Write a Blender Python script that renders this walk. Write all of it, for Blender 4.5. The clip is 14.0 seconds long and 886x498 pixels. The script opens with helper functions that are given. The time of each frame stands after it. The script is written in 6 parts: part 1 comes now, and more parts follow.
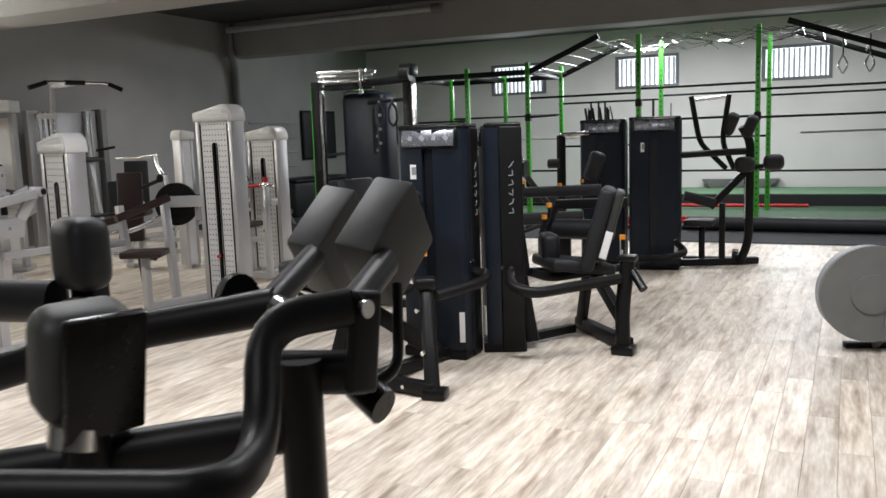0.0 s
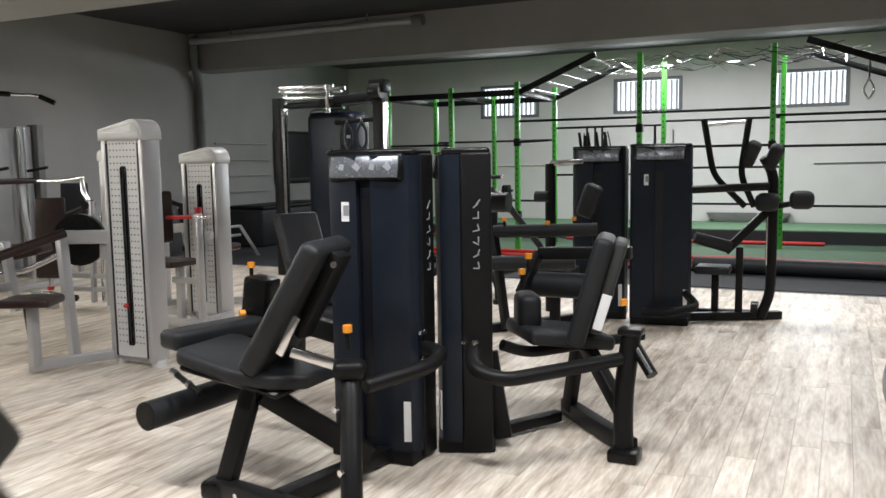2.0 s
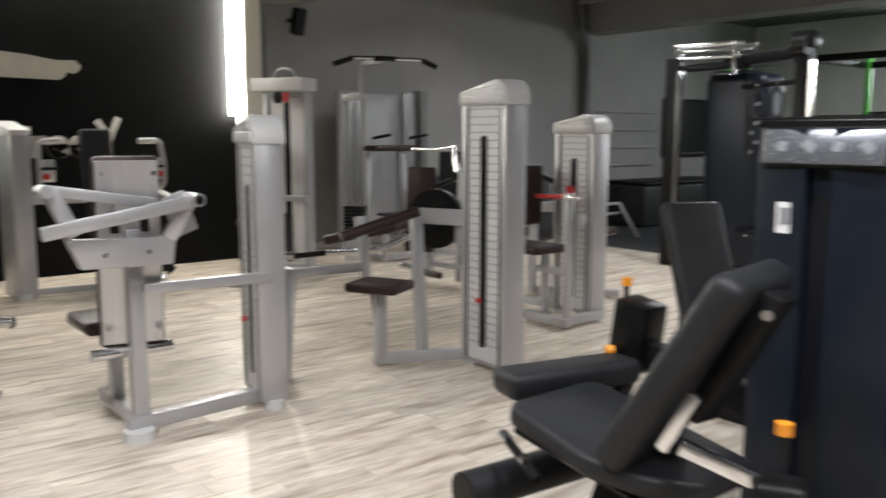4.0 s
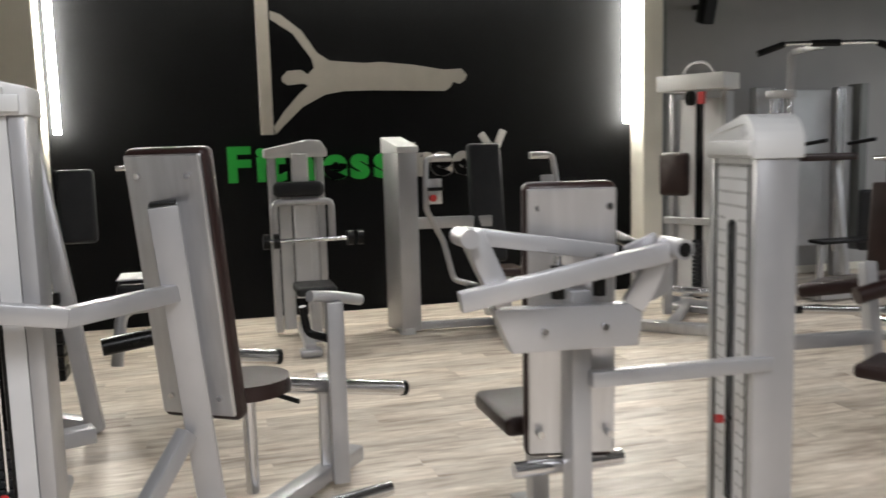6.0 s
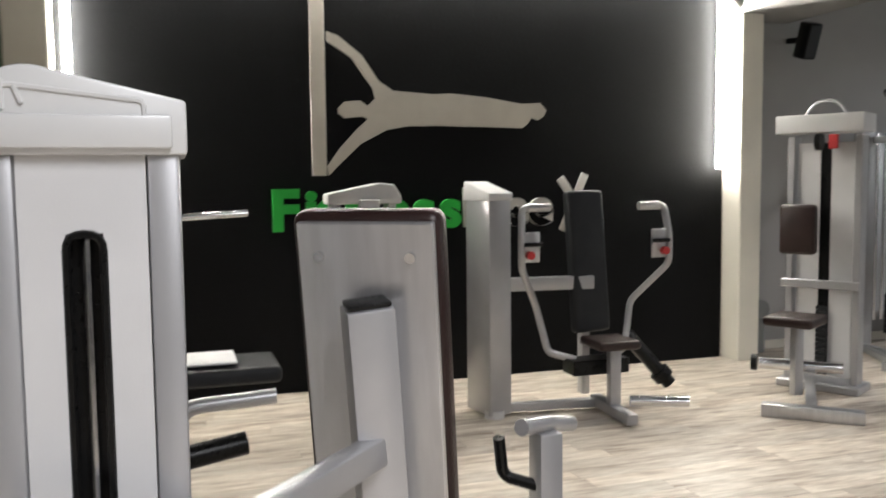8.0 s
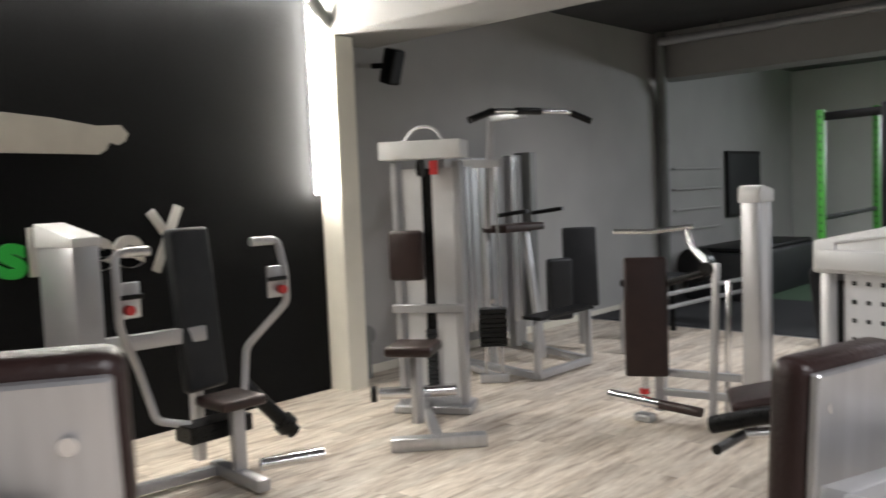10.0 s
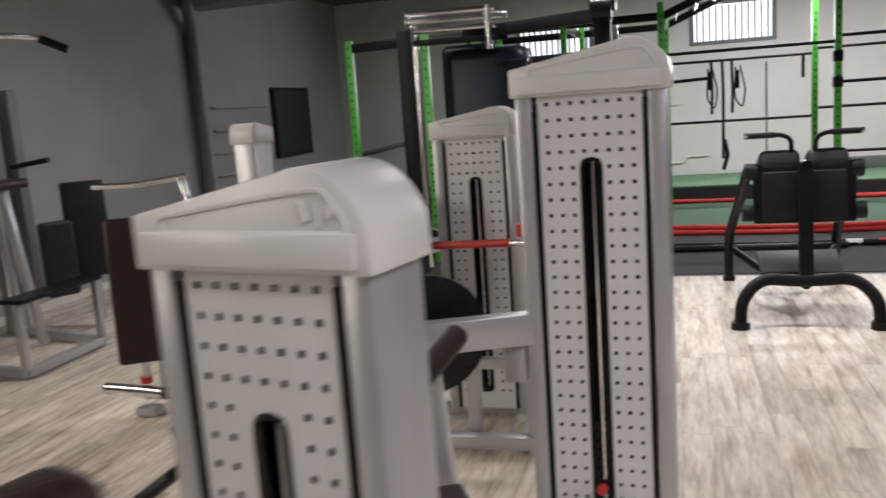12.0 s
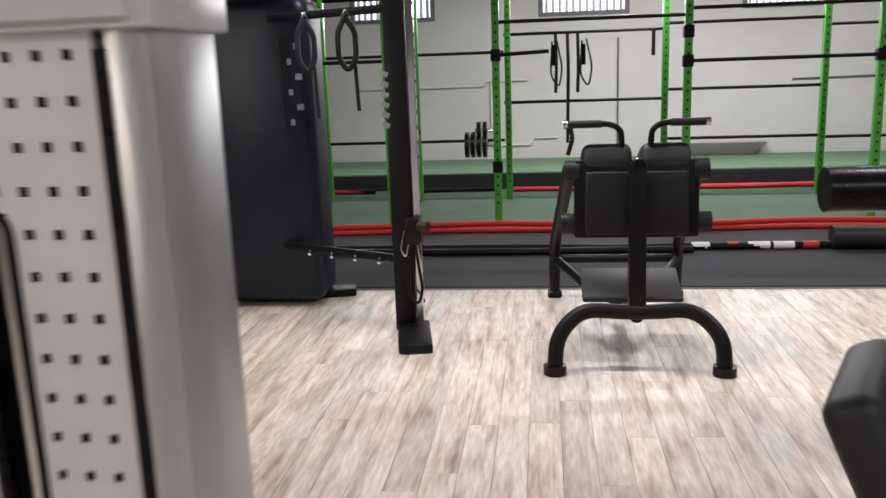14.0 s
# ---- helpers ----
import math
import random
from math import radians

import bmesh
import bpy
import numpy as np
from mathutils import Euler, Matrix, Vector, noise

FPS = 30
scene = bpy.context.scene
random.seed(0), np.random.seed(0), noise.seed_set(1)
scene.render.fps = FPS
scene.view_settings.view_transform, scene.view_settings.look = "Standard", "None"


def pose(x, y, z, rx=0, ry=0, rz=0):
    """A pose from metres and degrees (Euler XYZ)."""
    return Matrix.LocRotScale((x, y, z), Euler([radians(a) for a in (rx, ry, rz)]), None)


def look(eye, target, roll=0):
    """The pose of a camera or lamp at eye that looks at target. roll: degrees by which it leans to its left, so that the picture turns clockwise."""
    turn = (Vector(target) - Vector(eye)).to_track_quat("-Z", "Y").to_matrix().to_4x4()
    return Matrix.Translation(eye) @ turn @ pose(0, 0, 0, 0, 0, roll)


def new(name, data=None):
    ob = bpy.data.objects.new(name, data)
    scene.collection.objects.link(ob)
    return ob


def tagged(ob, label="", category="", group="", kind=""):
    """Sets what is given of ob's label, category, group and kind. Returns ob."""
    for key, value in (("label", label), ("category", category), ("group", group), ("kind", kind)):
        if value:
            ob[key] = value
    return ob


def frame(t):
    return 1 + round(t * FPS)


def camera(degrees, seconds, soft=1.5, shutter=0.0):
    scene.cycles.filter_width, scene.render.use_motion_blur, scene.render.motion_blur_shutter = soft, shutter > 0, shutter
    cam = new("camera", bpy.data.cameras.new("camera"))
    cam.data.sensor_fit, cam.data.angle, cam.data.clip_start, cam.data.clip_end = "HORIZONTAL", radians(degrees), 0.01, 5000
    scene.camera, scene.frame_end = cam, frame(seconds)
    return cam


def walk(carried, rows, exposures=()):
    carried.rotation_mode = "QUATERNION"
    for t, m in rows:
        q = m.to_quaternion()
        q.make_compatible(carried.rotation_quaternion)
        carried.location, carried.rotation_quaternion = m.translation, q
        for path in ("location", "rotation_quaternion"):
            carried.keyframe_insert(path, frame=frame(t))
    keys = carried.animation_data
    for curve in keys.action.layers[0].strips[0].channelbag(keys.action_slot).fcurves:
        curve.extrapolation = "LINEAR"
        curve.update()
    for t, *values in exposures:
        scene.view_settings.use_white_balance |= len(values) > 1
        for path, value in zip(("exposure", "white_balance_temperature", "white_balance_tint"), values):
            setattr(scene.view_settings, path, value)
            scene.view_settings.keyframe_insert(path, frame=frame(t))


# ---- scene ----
cam = camera(55.8, 14.0, shutter=0.5)
PATH = [
    (0, (-0.039, 0.192, 1.462), (-0.906, 1.975, 1.196), -1.9),
    (0.5, (-0.079, 0.532, 1.463), (-0.972, 2.305, 1.216), -1.6),
    (1, (-0.18, 0.87, 1.472), (-1.076, 2.641, 1.229), -1.2),
    (1.5, (-0.319, 1.205, 1.491), (-1.183, 2.994, 1.267), -1.4),
    (2, (-0.41, 1.576, 1.482), (-1.269, 3.37, 1.271), -0.9),
    (2.5, (-0.523, 1.909, 1.487), (-1.44, 3.673, 1.269), 0.1),
    (3, (-0.731, 2.227, 1.486), (-1.719, 3.953, 1.27), -0.0),
    (3.5, (-0.973, 2.47, 1.49), (-2.225, 4.011, 1.252), -0.3),
    (4, (-1.27, 2.656, 1.493), (-2.815, 3.897, 1.218), 0.1),
    (4.2, (-1.394, 2.686, 1.504), (-3.003, 3.838, 1.217), -0.3),
    (6.3, (-3.108, 2.869, 1.503), (-5.044, 3.304, 1.254), -1.1),
    (6.5, (-3.26, 2.837, 1.514), (-5.206, 3.218, 1.257), -0.6),
    (7, (-3.631, 2.69, 1.526), (-5.583, 3.04, 1.27), 0.2),
    (7.2, (-3.757, 2.601, 1.536), (-5.705, 2.974, 1.283), 0.0),
    (9.3, (-4.761, 2.231, 1.699), (-6.371, 3.415, 1.624), -1.7),
    (9.5, (-4.821, 2.27, 1.72), (-6.36, 3.542, 1.611), -1.8),
    (10, (-4.909, 2.419, 1.695), (-6.268, 3.879, 1.552), -2.3),
    (10.5, (-4.943, 2.623, 1.678), (-6.112, 4.234, 1.489), -2.8),
    (11, (-5.008, 2.898, 1.669), (-5.984, 4.624, 1.408), -3.4),
    (11.5, (-5.011, 3.217, 1.654), (-5.718, 5.063, 1.347), -4.9),
    (12, (-4.888, 3.59, 1.652), (-5.421, 5.488, 1.318), -4.1),
    (12.5, (-4.781, 3.955, 1.631), (-5.18, 5.882, 1.271), -4.3),
    (13, (-4.69, 4.388, 1.641), (-4.937, 6.334, 1.252), -3.5),
    (13.5, (-4.576, 4.796, 1.64), (-4.782, 6.745, 1.242), -2.0),
    (14, (-4.51, 5.23, 1.608), (-4.751, 7.171, 1.191), -2.0),
]
walk(cam, [(t, look(eye, target, roll)) for t, eye, target, roll in PATH],
     [(0.0, 0.33, 6350, 10), (2.0, 0.45, 6400, 9), (3.5, 0.47, 6400, 9), (4.2, 0.39, 6350, 10), (6.0, 0.40, 6300, 10), (9.0, 0.62, 6300, 11), (10.5, 0.54, 6350, 12), (11.2, 0.38, 6450, 13), (12.2, 0.22, 6600, 15), (13.0, 0.34, 6650, 15), (14.0, 0.28, 6650, 15)])

# ---- light ----
world = bpy.data.worlds.new("world")
scene.world = world
world.use_nodes = True
wn = world.node_tree
sky = wn.nodes.new("ShaderNodeTexSky")
sky.sky_type, sky.sun_disc = "NISHITA", False
sky.sun_elevation, sky.sun_rotation = radians(35), radians(20)
wn.nodes["Background"].inputs[1].default_value = 0.12
wn.links.new(sky.outputs[0], wn.nodes["Background"].inputs[0])


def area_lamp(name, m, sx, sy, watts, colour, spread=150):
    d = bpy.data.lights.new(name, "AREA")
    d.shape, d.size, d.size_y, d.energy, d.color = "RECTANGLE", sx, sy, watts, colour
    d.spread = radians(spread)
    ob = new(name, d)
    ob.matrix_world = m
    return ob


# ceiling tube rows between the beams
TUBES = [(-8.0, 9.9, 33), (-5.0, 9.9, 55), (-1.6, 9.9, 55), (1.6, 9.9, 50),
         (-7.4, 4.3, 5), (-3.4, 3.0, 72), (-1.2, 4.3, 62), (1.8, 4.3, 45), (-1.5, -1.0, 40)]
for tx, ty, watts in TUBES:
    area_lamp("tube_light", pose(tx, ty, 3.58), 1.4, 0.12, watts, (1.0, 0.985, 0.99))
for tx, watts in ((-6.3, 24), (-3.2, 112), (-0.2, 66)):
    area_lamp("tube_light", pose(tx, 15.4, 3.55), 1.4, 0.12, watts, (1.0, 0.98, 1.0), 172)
# daylight in the three high windows
for wx in (-6.75, -3.87, -0.95):
    area_lamp("window_light", pose(wx, 18.215, 2.68, -90), 1.1, 0.55, 30, (0.93, 0.97, 1.0))


# ---- materials ----
def material(name, colour, rough=0.5, metal=0.0, vary=0.12, scale=6.0, bump=0.0, bump_scale=80.0, spec=0.5, stretch=(1, 1, 1), coat=0.0):
    m = bpy.data.materials.new(name)
    m.use_nodes = True
    nt, b = m.node_tree, m.node_tree.nodes["Principled BSDF"]
    b.inputs["Metallic"].default_value, b.inputs["Specular IOR Level"].default_value = metal, spec
    b.inputs["Coat Weight"].default_value = coat
    co = nt.nodes.new("ShaderNodeTexCoord")
    mp = nt.nodes.new("ShaderNodeMapping")
    mp.inputs["Scale"].default_value = stretch
    nt.links.new(co.outputs["Object"], mp.inputs[0])
    n1, n2 = nt.nodes.new("ShaderNodeTexNoise"), nt.nodes.new("ShaderNodeTexNoise")
    n1.inputs["Scale"].default_value, n1.inputs["Detail"].default_value = scale, 5
    n2.inputs["Scale"].default_value, n2.inputs["Detail"].default_value = bump_scale, 3
    nt.links.new(mp.outputs[0], n1.inputs["Vector"])
    nt.links.new(mp.outputs[0], n2.inputs["Vector"])
    r = nt.nodes.new("ShaderNodeValToRGB")
    lo, hi = 1 - vary, 1 + vary
    r.color_ramp.elements[0].position, r.color_ramp.elements[1].position = 0.3, 0.7
    r.color_ramp.elements[0].color = (*[min(1, c * lo) for c in colour], 1)
    r.color_ramp.elements[1].color = (*[min(1, c * hi) for c in colour], 1)
    nt.links.new(n1.outputs[0], r.inputs[0])
    nt.links.new(r.outputs[0], b.inputs["Base Color"])
    rr = nt.nodes.new("ShaderNodeMapRange")
    rr.inputs[3].default_value, rr.inputs[4].default_value = max(0.03, rough - 0.1), min(1, rough + 0.1)
    nt.links.new(n2.outputs[0], rr.inputs[0])
    nt.links.new(rr.outputs[0], b.inputs["Roughness"])
    if bump:
        bp = nt.nodes.new("ShaderNodeBump")
        bp.inputs["Strength"].default_value, bp.inputs["Distance"].default_value = bump, 0.01
        nt.links.new(n2.outputs[0], bp.inputs["Height"])
        nt.links.new(bp.outputs[0], b.inputs["Normal"])
    return m


def glow(name, colour, strength):
    m = bpy.data.materials.new(name)
    m.use_nodes = True
    b = m.node_tree.nodes["Principled BSDF"]
    b.inputs["Base Color"].default_value = (0.9, 0.9, 0.9, 1)
    b.inputs["Emission Color"].default_value = (*colour, 1)
    b.inputs["Emission Strength"].default_value = strength
    return m


def plank_material():
    m = bpy.data.materials.new("laminate")
    m.use_nodes = True
    nt, b = m.node_tree, m.node_tree.nodes["Principled BSDF"]
    L = nt.links.new
    co = nt.nodes.new("ShaderNodeNewGeometry")
    info = nt.nodes.new("ShaderNodeObjectInfo")
    add = nt.nodes.new("ShaderNodeMath")
    L(info.outputs["Random"], add.inputs[0])
    L(co.outputs["Random Per Island"], add.inputs[1])
    shift = nt.nodes.new("ShaderNodeCombineXYZ")
    mul = nt.nodes.new("ShaderNodeMath")
    mul.operation = "MULTIPLY"
    mul.inputs[1].default_value = 37.0
    L(add.outputs[0], mul.inputs[0])
    L(mul.outputs[0], shift.inputs[0])
    L(mul.outputs[0], shift.inputs[1])
    va = nt.nodes.new("ShaderNodeVectorMath")
    L(co.outputs["Position"], va.inputs[0])
    L(shift.outputs[0], va.inputs[1])
    mp = nt.nodes.new("ShaderNodeMapping")
    mp.inputs["Scale"].default_value = (1.0, 0.13, 1.0)
    L(va.outputs[0], mp.inputs[0])
    n1, n2, n3 = [nt.nodes.new("ShaderNodeTexNoise") for _ in range(3)]
    for n, sc, de in ((n1, 16, 4), (n2, 60, 6), (n3, 3.5, 2)):
        n.inputs["Scale"].default_value, n.inputs["Detail"].default_value = sc, de
        L(mp.outputs[0], n.inputs["Vector"])
    r1 = nt.nodes.new("ShaderNodeValToRGB")
    e = r1.color_ramp.elements
    e[0].position, e[0].color = 0.25, (0.27, 0.20, 0.145, 1)
    e[1].position, e[1].color = 0.64, (0.76, 0.70, 0.61, 1)
    mid = e.new(0.47)
    mid.color = (0.63, 0.555, 0.465, 1)
    L(n1.outputs[0], r1.inputs[0])
    r2 = nt.nodes.new("ShaderNodeValToRGB")
    e = r2.color_ramp.elements
    e[0].position, e[0].color = 0.35, (0.78, 0.76, 0.74, 1)
    e[1].position, e[1].color = 0.65, (1.05, 1.05, 1.05, 1)
    L(n2.outputs[0], r2.inputs[0])
    mx = nt.nodes.new("ShaderNodeMix")
    mx.data_type, mx.blend_type = "RGBA", "MULTIPLY"
    mx.inputs["Factor"].default_value = 1.0
    L(r1.outputs[0], mx.inputs["A"])
    L(r2.outputs[0], mx.inputs["B"])
    hs = nt.nodes.new("ShaderNodeHueSaturation")
    fr = nt.nodes.new("ShaderNodeMath")
    fr.operation = "FRACT"
    L(add.outputs[0], fr.inputs[0])
    mr = nt.nodes.new("ShaderNodeMapRange")
    mr.inputs[3].default_value, mr.inputs[4].default_value = 0.84, 1.14
    L(fr.outputs[0], mr.inputs[0])
    L(mr.outputs[0], hs.inputs["Value"])
    L(mx.outputs["Result"], hs.inputs["Color"])
    L(hs.outputs[0], b.inputs["Base Color"])
    rr = nt.nodes.new("ShaderNodeMapRange")
    rr.inputs[3].default_value, rr.inputs[4].default_value = 0.34, 0.5
    L(n3.outputs[0], rr.inputs[0])
    L(rr.outputs[0], b.inputs["Roughness"])
    bp = nt.nodes.new("ShaderNodeBump")
    bp.inputs["Strength"].default_value, bp.inputs["Distance"].default_value = 0.15, 0.004
    L(n2.outputs[0], bp.inputs["Height"])
    L(bp.outputs[0], b.inputs["Normal"])
    return m


WALL = material("painted_wall", (0.36, 0.355, 0.345), 0.75, vary=0.05, scale=1.5, bump=0.12, bump_scale=60)
WALL_WHITE = material("white_wall", (0.70, 0.69, 0.68), 0.75, vary=0.05, scale=1.2, bump=0.12, bump_scale=60)
WALL_GREEN = material("sage_wall", (0.22, 0.32, 0.22), 0.75, vary=0.05, scale=2, bump=0.1)
WALL_BLACK = material("black_wall", (0.0055, 0.0058, 0.0065), 0.65, spec=0.12, vary=0.15, scale=2, bump=0.15, bump_scale=40)
CREAM = material("cream_paint", (0.74, 0.71, 0.62), 0.6, vary=0.04, scale=3)
CEIL = material("dark_ceiling", (0.05, 0.05, 0.053), 0.8, vary=0.15, scale=2, bump=0.2)
CEIL_GREY = material("grey_soffit", (0.10, 0.10, 0.097), 0.8, vary=0.1, scale=2, bump=0.15)
BEAM = material("beam_paint", (0.29, 0.285, 0.275), 0.75, vary=0.06, scale=1.5, bump=0.15)
PIPE = material("pipe_grey", (0.16, 0.165, 0.16), 0.5, vary=0.1, scale=5)
PLANK = plank_material()
RUBBER = material("rubber_tile", (0.02, 0.021, 0.024), 0.85, vary=0.3, scale=90, bump=0.4, bump_scale=200)
RUBBER_GREY = material("grey_edge_tile", (0.16, 0.165, 0.17), 0.8, vary=0.2, scale=60, bump=0.3, bump_scale=200)
TURF = material("green_rubber", (0.055, 0.105, 0.06), 0.85, vary=0.2, scale=30, bump=0.4, bump_scale=150)
TURF_LIGHT = material("green_platform", (0.12, 0.23, 0.13), 0.85, vary=0.2, scale=30, bump=0.4, bump_scale=150)
NAVY = material("navy_shroud", (0.0085, 0.0125, 0.021), 0.36, spec=0.28, vary=0.12, scale=8, bump=0.06, bump_scale=300)
NAVY_DARK = material("navy_groove", (0.003, 0.004, 0.008), 0.4, vary=0.1)
BLACK = material("black_powder_coat", (0.0065, 0.0065, 0.007), 0.42, spec=0.2, vary=0.15, scale=12, bump=0.08, bump_scale=400)
VINYL = material("black_vinyl", (0.017, 0.018, 0.02), 0.48, spec=0.26, vary=0.15, scale=9, bump=0.15, bump_scale=250)
VINYL_GREY = material("charcoal_foam", (0.026, 0.028, 0.027), 0.55, vary=0.12, scale=9, bump=0.12, bump_scale=250)
BLACK_PLASTIC = material("black_plastic", (0.005, 0.005, 0.005), 0.3, spec=0.25, vary=0.1)
SILVER = material("silver_paint", (0.45, 0.45, 0.46), 0.34, metal=0.5, vary=0.05, scale=5, bump=0.04, bump_scale=300)
PANEL = material("perforated_panel", (0.62, 0.62, 0.625), 0.5, metal=0.15, vary=0.05, scale=4, bump=0.04, bump_scale=300)
CAP = material("cap_plastic", (0.60, 0.60, 0.595), 0.33, vary=0.04, scale=5)
STEEL = material("chrome", (0.72, 0.72, 0.73), 0.18, metal=1.0, vary=0.04)
BRUSHED = material("brushed_plate", (0.60, 0.60, 0.61), 0.33, metal=0.85, vary=0.08, scale=3, bump=0.05, bump_scale=120, stretch=(8, 8, 0.6))
LEATHER = material("brown_leather", (0.022, 0.010, 0.0085), 0.38, spec=0.4, vary=0.2, scale=10, bump=0.2, bump_scale=120)
ORANGE = material("orange_knob", (0.75, 0.28, 0.02), 0.4, vary=0.06)
RED = material("red_rope", (0.55, 0.03, 0.025), 0.7, vary=0.2, scale=60, bump=0.6, bump_scale=120)
REDP = material("red_grip", (0.5, 0.03, 0.03), 0.45, vary=0.1)
GREEN = material("green_paint", (0.075, 0.42, 0.05), 0.42, vary=0.08, scale=8)
GREEN_SIGN = material("green_letters", (0.02, 0.45, 0.05), 0.5, vary=0.05)
WHITE_SIGN = material("white_letters", (0.50, 0.49, 0.46), 0.6, vary=0.05)
FIGURE = material("cream_cutout", (0.52, 0.49, 0.43), 0.7, vary=0.05)
WHITE = material("white_label", (0.8, 0.8, 0.8), 0.6, vary=0.03)
TEXT = material("grey_print", (0.26, 0.27, 0.29), 0.5, vary=0.03)
DISPLAY = material("display_silver", (0.22, 0.235, 0.26), 0.25, metal=0.6, vary=0.1, scale=12)
WHEEL = material("flywheel_grey", (0.36, 0.37, 0.39), 0.5, metal=0.2, vary=0.08, scale=20, bump=0.1)
LED = glow("led_strip", (1.0, 0.95, 0.84), 110.0)
DAY = glow("daylight", (0.86, 0.93, 1.0), 1.25)
FRAME = material("window_frame_grey", (0.17, 0.18, 0.19), 0.5, vary=0.1)
BLIND = material("blind_slat", (0.62, 0.64, 0.68), 0.6, vary=0.04)


# ---- shape helpers ----
def thing(name, base, label, category, group="", kind=""):
    ob = new(name)
    ob.location = base
    ob.empty_display_size = 0.1
    return tagged(ob, label, category, group, kind)


def origin(ob):
    p = Vector((0, 0, 0))
    while ob is not None:
        p += Vector(ob.location)
        ob = ob.parent
    return p


def part(name, bm, mat, parent=None, label="", smooth=True):
    """Links a bmesh, drawn in world metres, as one mesh under its parent."""
    if parent is not None:
        bmesh.ops.translate(bm, verts=bm.verts, vec=-origin(parent))
    me = bpy.data.meshes.new(name)
    if smooth:
        for f in bm.faces:
            f.smooth = True
        for e in bm.edges:
            if len(e.link_faces) == 2 and e.calc_face_angle(0) > 0.6:
                e.smooth = False
    bm.to_mesh(me)
    bm.free()
    me.materials.append(mat)
    ob = new(name, me)
    ob.parent = parent
    if label:
        tagged(ob, label)
    return ob


def box_bm(c, s, m=None, bevel=0.004, seg=1):
    bm = bmesh.new()
    bmesh.ops.create_cube(bm, size=1)
    bmesh.ops.scale(bm, vec=s, verts=bm.verts)
    if bevel:
        bmesh.ops.bevel(bm, geom=bm.edges[:], offset=min(bevel, min(s) * 0.45), segments=seg, profile=0.5, affect="EDGES")
    if m is not None:
        bmesh.ops.transform(bm, matrix=m.to_4x4(), verts=bm.verts)
    bmesh.ops.translate(bm, vec=c, verts=bm.verts)
    return bm


def frame_along(p, q, up=(0, 0, 1)):
    d = (Vector(q) - Vector(p)).normalized()
    u = Vector(up)
    if abs(d.dot(u)) > 0.99:
        u = Vector((0, 1, 0))
    s = d.cross(u).normalized()
    u = s.cross(d)
    return Matrix((d, s, u)).transposed()


def bar_bm(p, q, w, h, bevel=0.006, up=(0, 0, 1)):
    p, q = Vector(p), Vector(q)
    return box_bm((p + q) / 2, ((q - p).length, w, h), frame_along(p, q, up), bevel, 2)


def fillet(pts, r):
    pts = [Vector(p) for p in pts]
    if len(pts) < 3 or r <= 0:
        return pts
    out = [pts[0]]
    for a, b, c in zip(pts, pts[1:], pts[2:]):
        u, v = (a - b), (c - b)
        k = min(r, u.length * 0.48, v.length * 0.48)
        s, e = b + u.normalized() * k, b + v.normalized() * k
        for i in range(6):
            t = i / 5
            out.append((1 - t) ** 2 * s + 2 * t * (1 - t) * b + t * t * e)
    out.append(pts[-1])
    return out


def tube_bm(pts, r, n=12, bend=0.08, flat=1.0):
    path = fillet(pts, bend)
    bm = bmesh.new()
    rings = []
    side = None
    for i, p in enumerate(path):
        d = (path[min(i + 1, len(path) - 1)] - path[max(i - 1, 0)]).normalized()
        if side is None:
            side = d.cross(Vector((0, 0, 1)))
            if side.length < 0.1:
                side = d.cross(Vector((0, 1, 0)))
        side = (side - d * side.dot(d)).normalized()
        up = d.cross(side)
        rings.append([bm.verts.new(p + r * (math.cos(a) * side + flat * math.sin(a) * up)) for a in [2 * math.pi * k / n for k in range(n)]])
    for a, b in zip(rings, rings[1:]):
        for k in range(n):
            bm.faces.new((a[k], a[(k + 1) % n], b[(k + 1) % n], b[k]))
    bm.faces.new(rings[0])
    bm.faces.new(rings[-1][::-1])
    bmesh.ops.recalc_face_normals(bm, faces=bm.faces)
    return bm


def prism_bm(poly, axis, lo, hi, bevel=0.0, seg=2):
    """A polygon of 2D points pushed along an axis: x takes (y, z), y takes (x, z), z takes (x, y)."""
    def at(u, v, w):
        return {"x": (w, u, v), "y": (u, w, v), "z": (u, v, w)}[axis]
    bm = bmesh.new()
    a = [bm.verts.new(at(u, v, lo)) for u, v in poly]
    b = [bm.verts.new(at(u, v, hi)) for u, v in poly]
    n = len(poly)
    bm.faces.new(a)
    bm.faces.new(b[::-1])
    for i in range(n):
        bm.faces.new((a[i], b[i], b[(i + 1) % n], a[(i + 1) % n]))
    bmesh.ops.recalc_face_normals(bm, faces=bm.faces)
    if bevel:
        bmesh.ops.bevel(bm, geom=bm.edges[:], offset=bevel, segments=seg, profile=0.5, affect="EDGES", clamp_overlap=True)
    return bm


def turn(rx=0, ry=0, rz=0):
    return Euler([radians(a) for a in (rx, ry, rz)]).to_matrix()


def swing(bm, about, rz):
    """Turns a bmesh about an upright axis."""
    bmesh.ops.rotate(bm, cent=about, matrix=turn(rz=rz), verts=bm.verts)
    return bm


def bx(th, name, c, s, mat, m=None, bevel=0.005, seg=1, label=""):
    return part(name, box_bm(c, s, m, bevel, seg), mat, th, label)


def br(th, name, p, q, w, h, mat, label="", up=(0, 0, 1)):
    return part(name, bar_bm(p, q, w, h, up=up), mat, th, label)


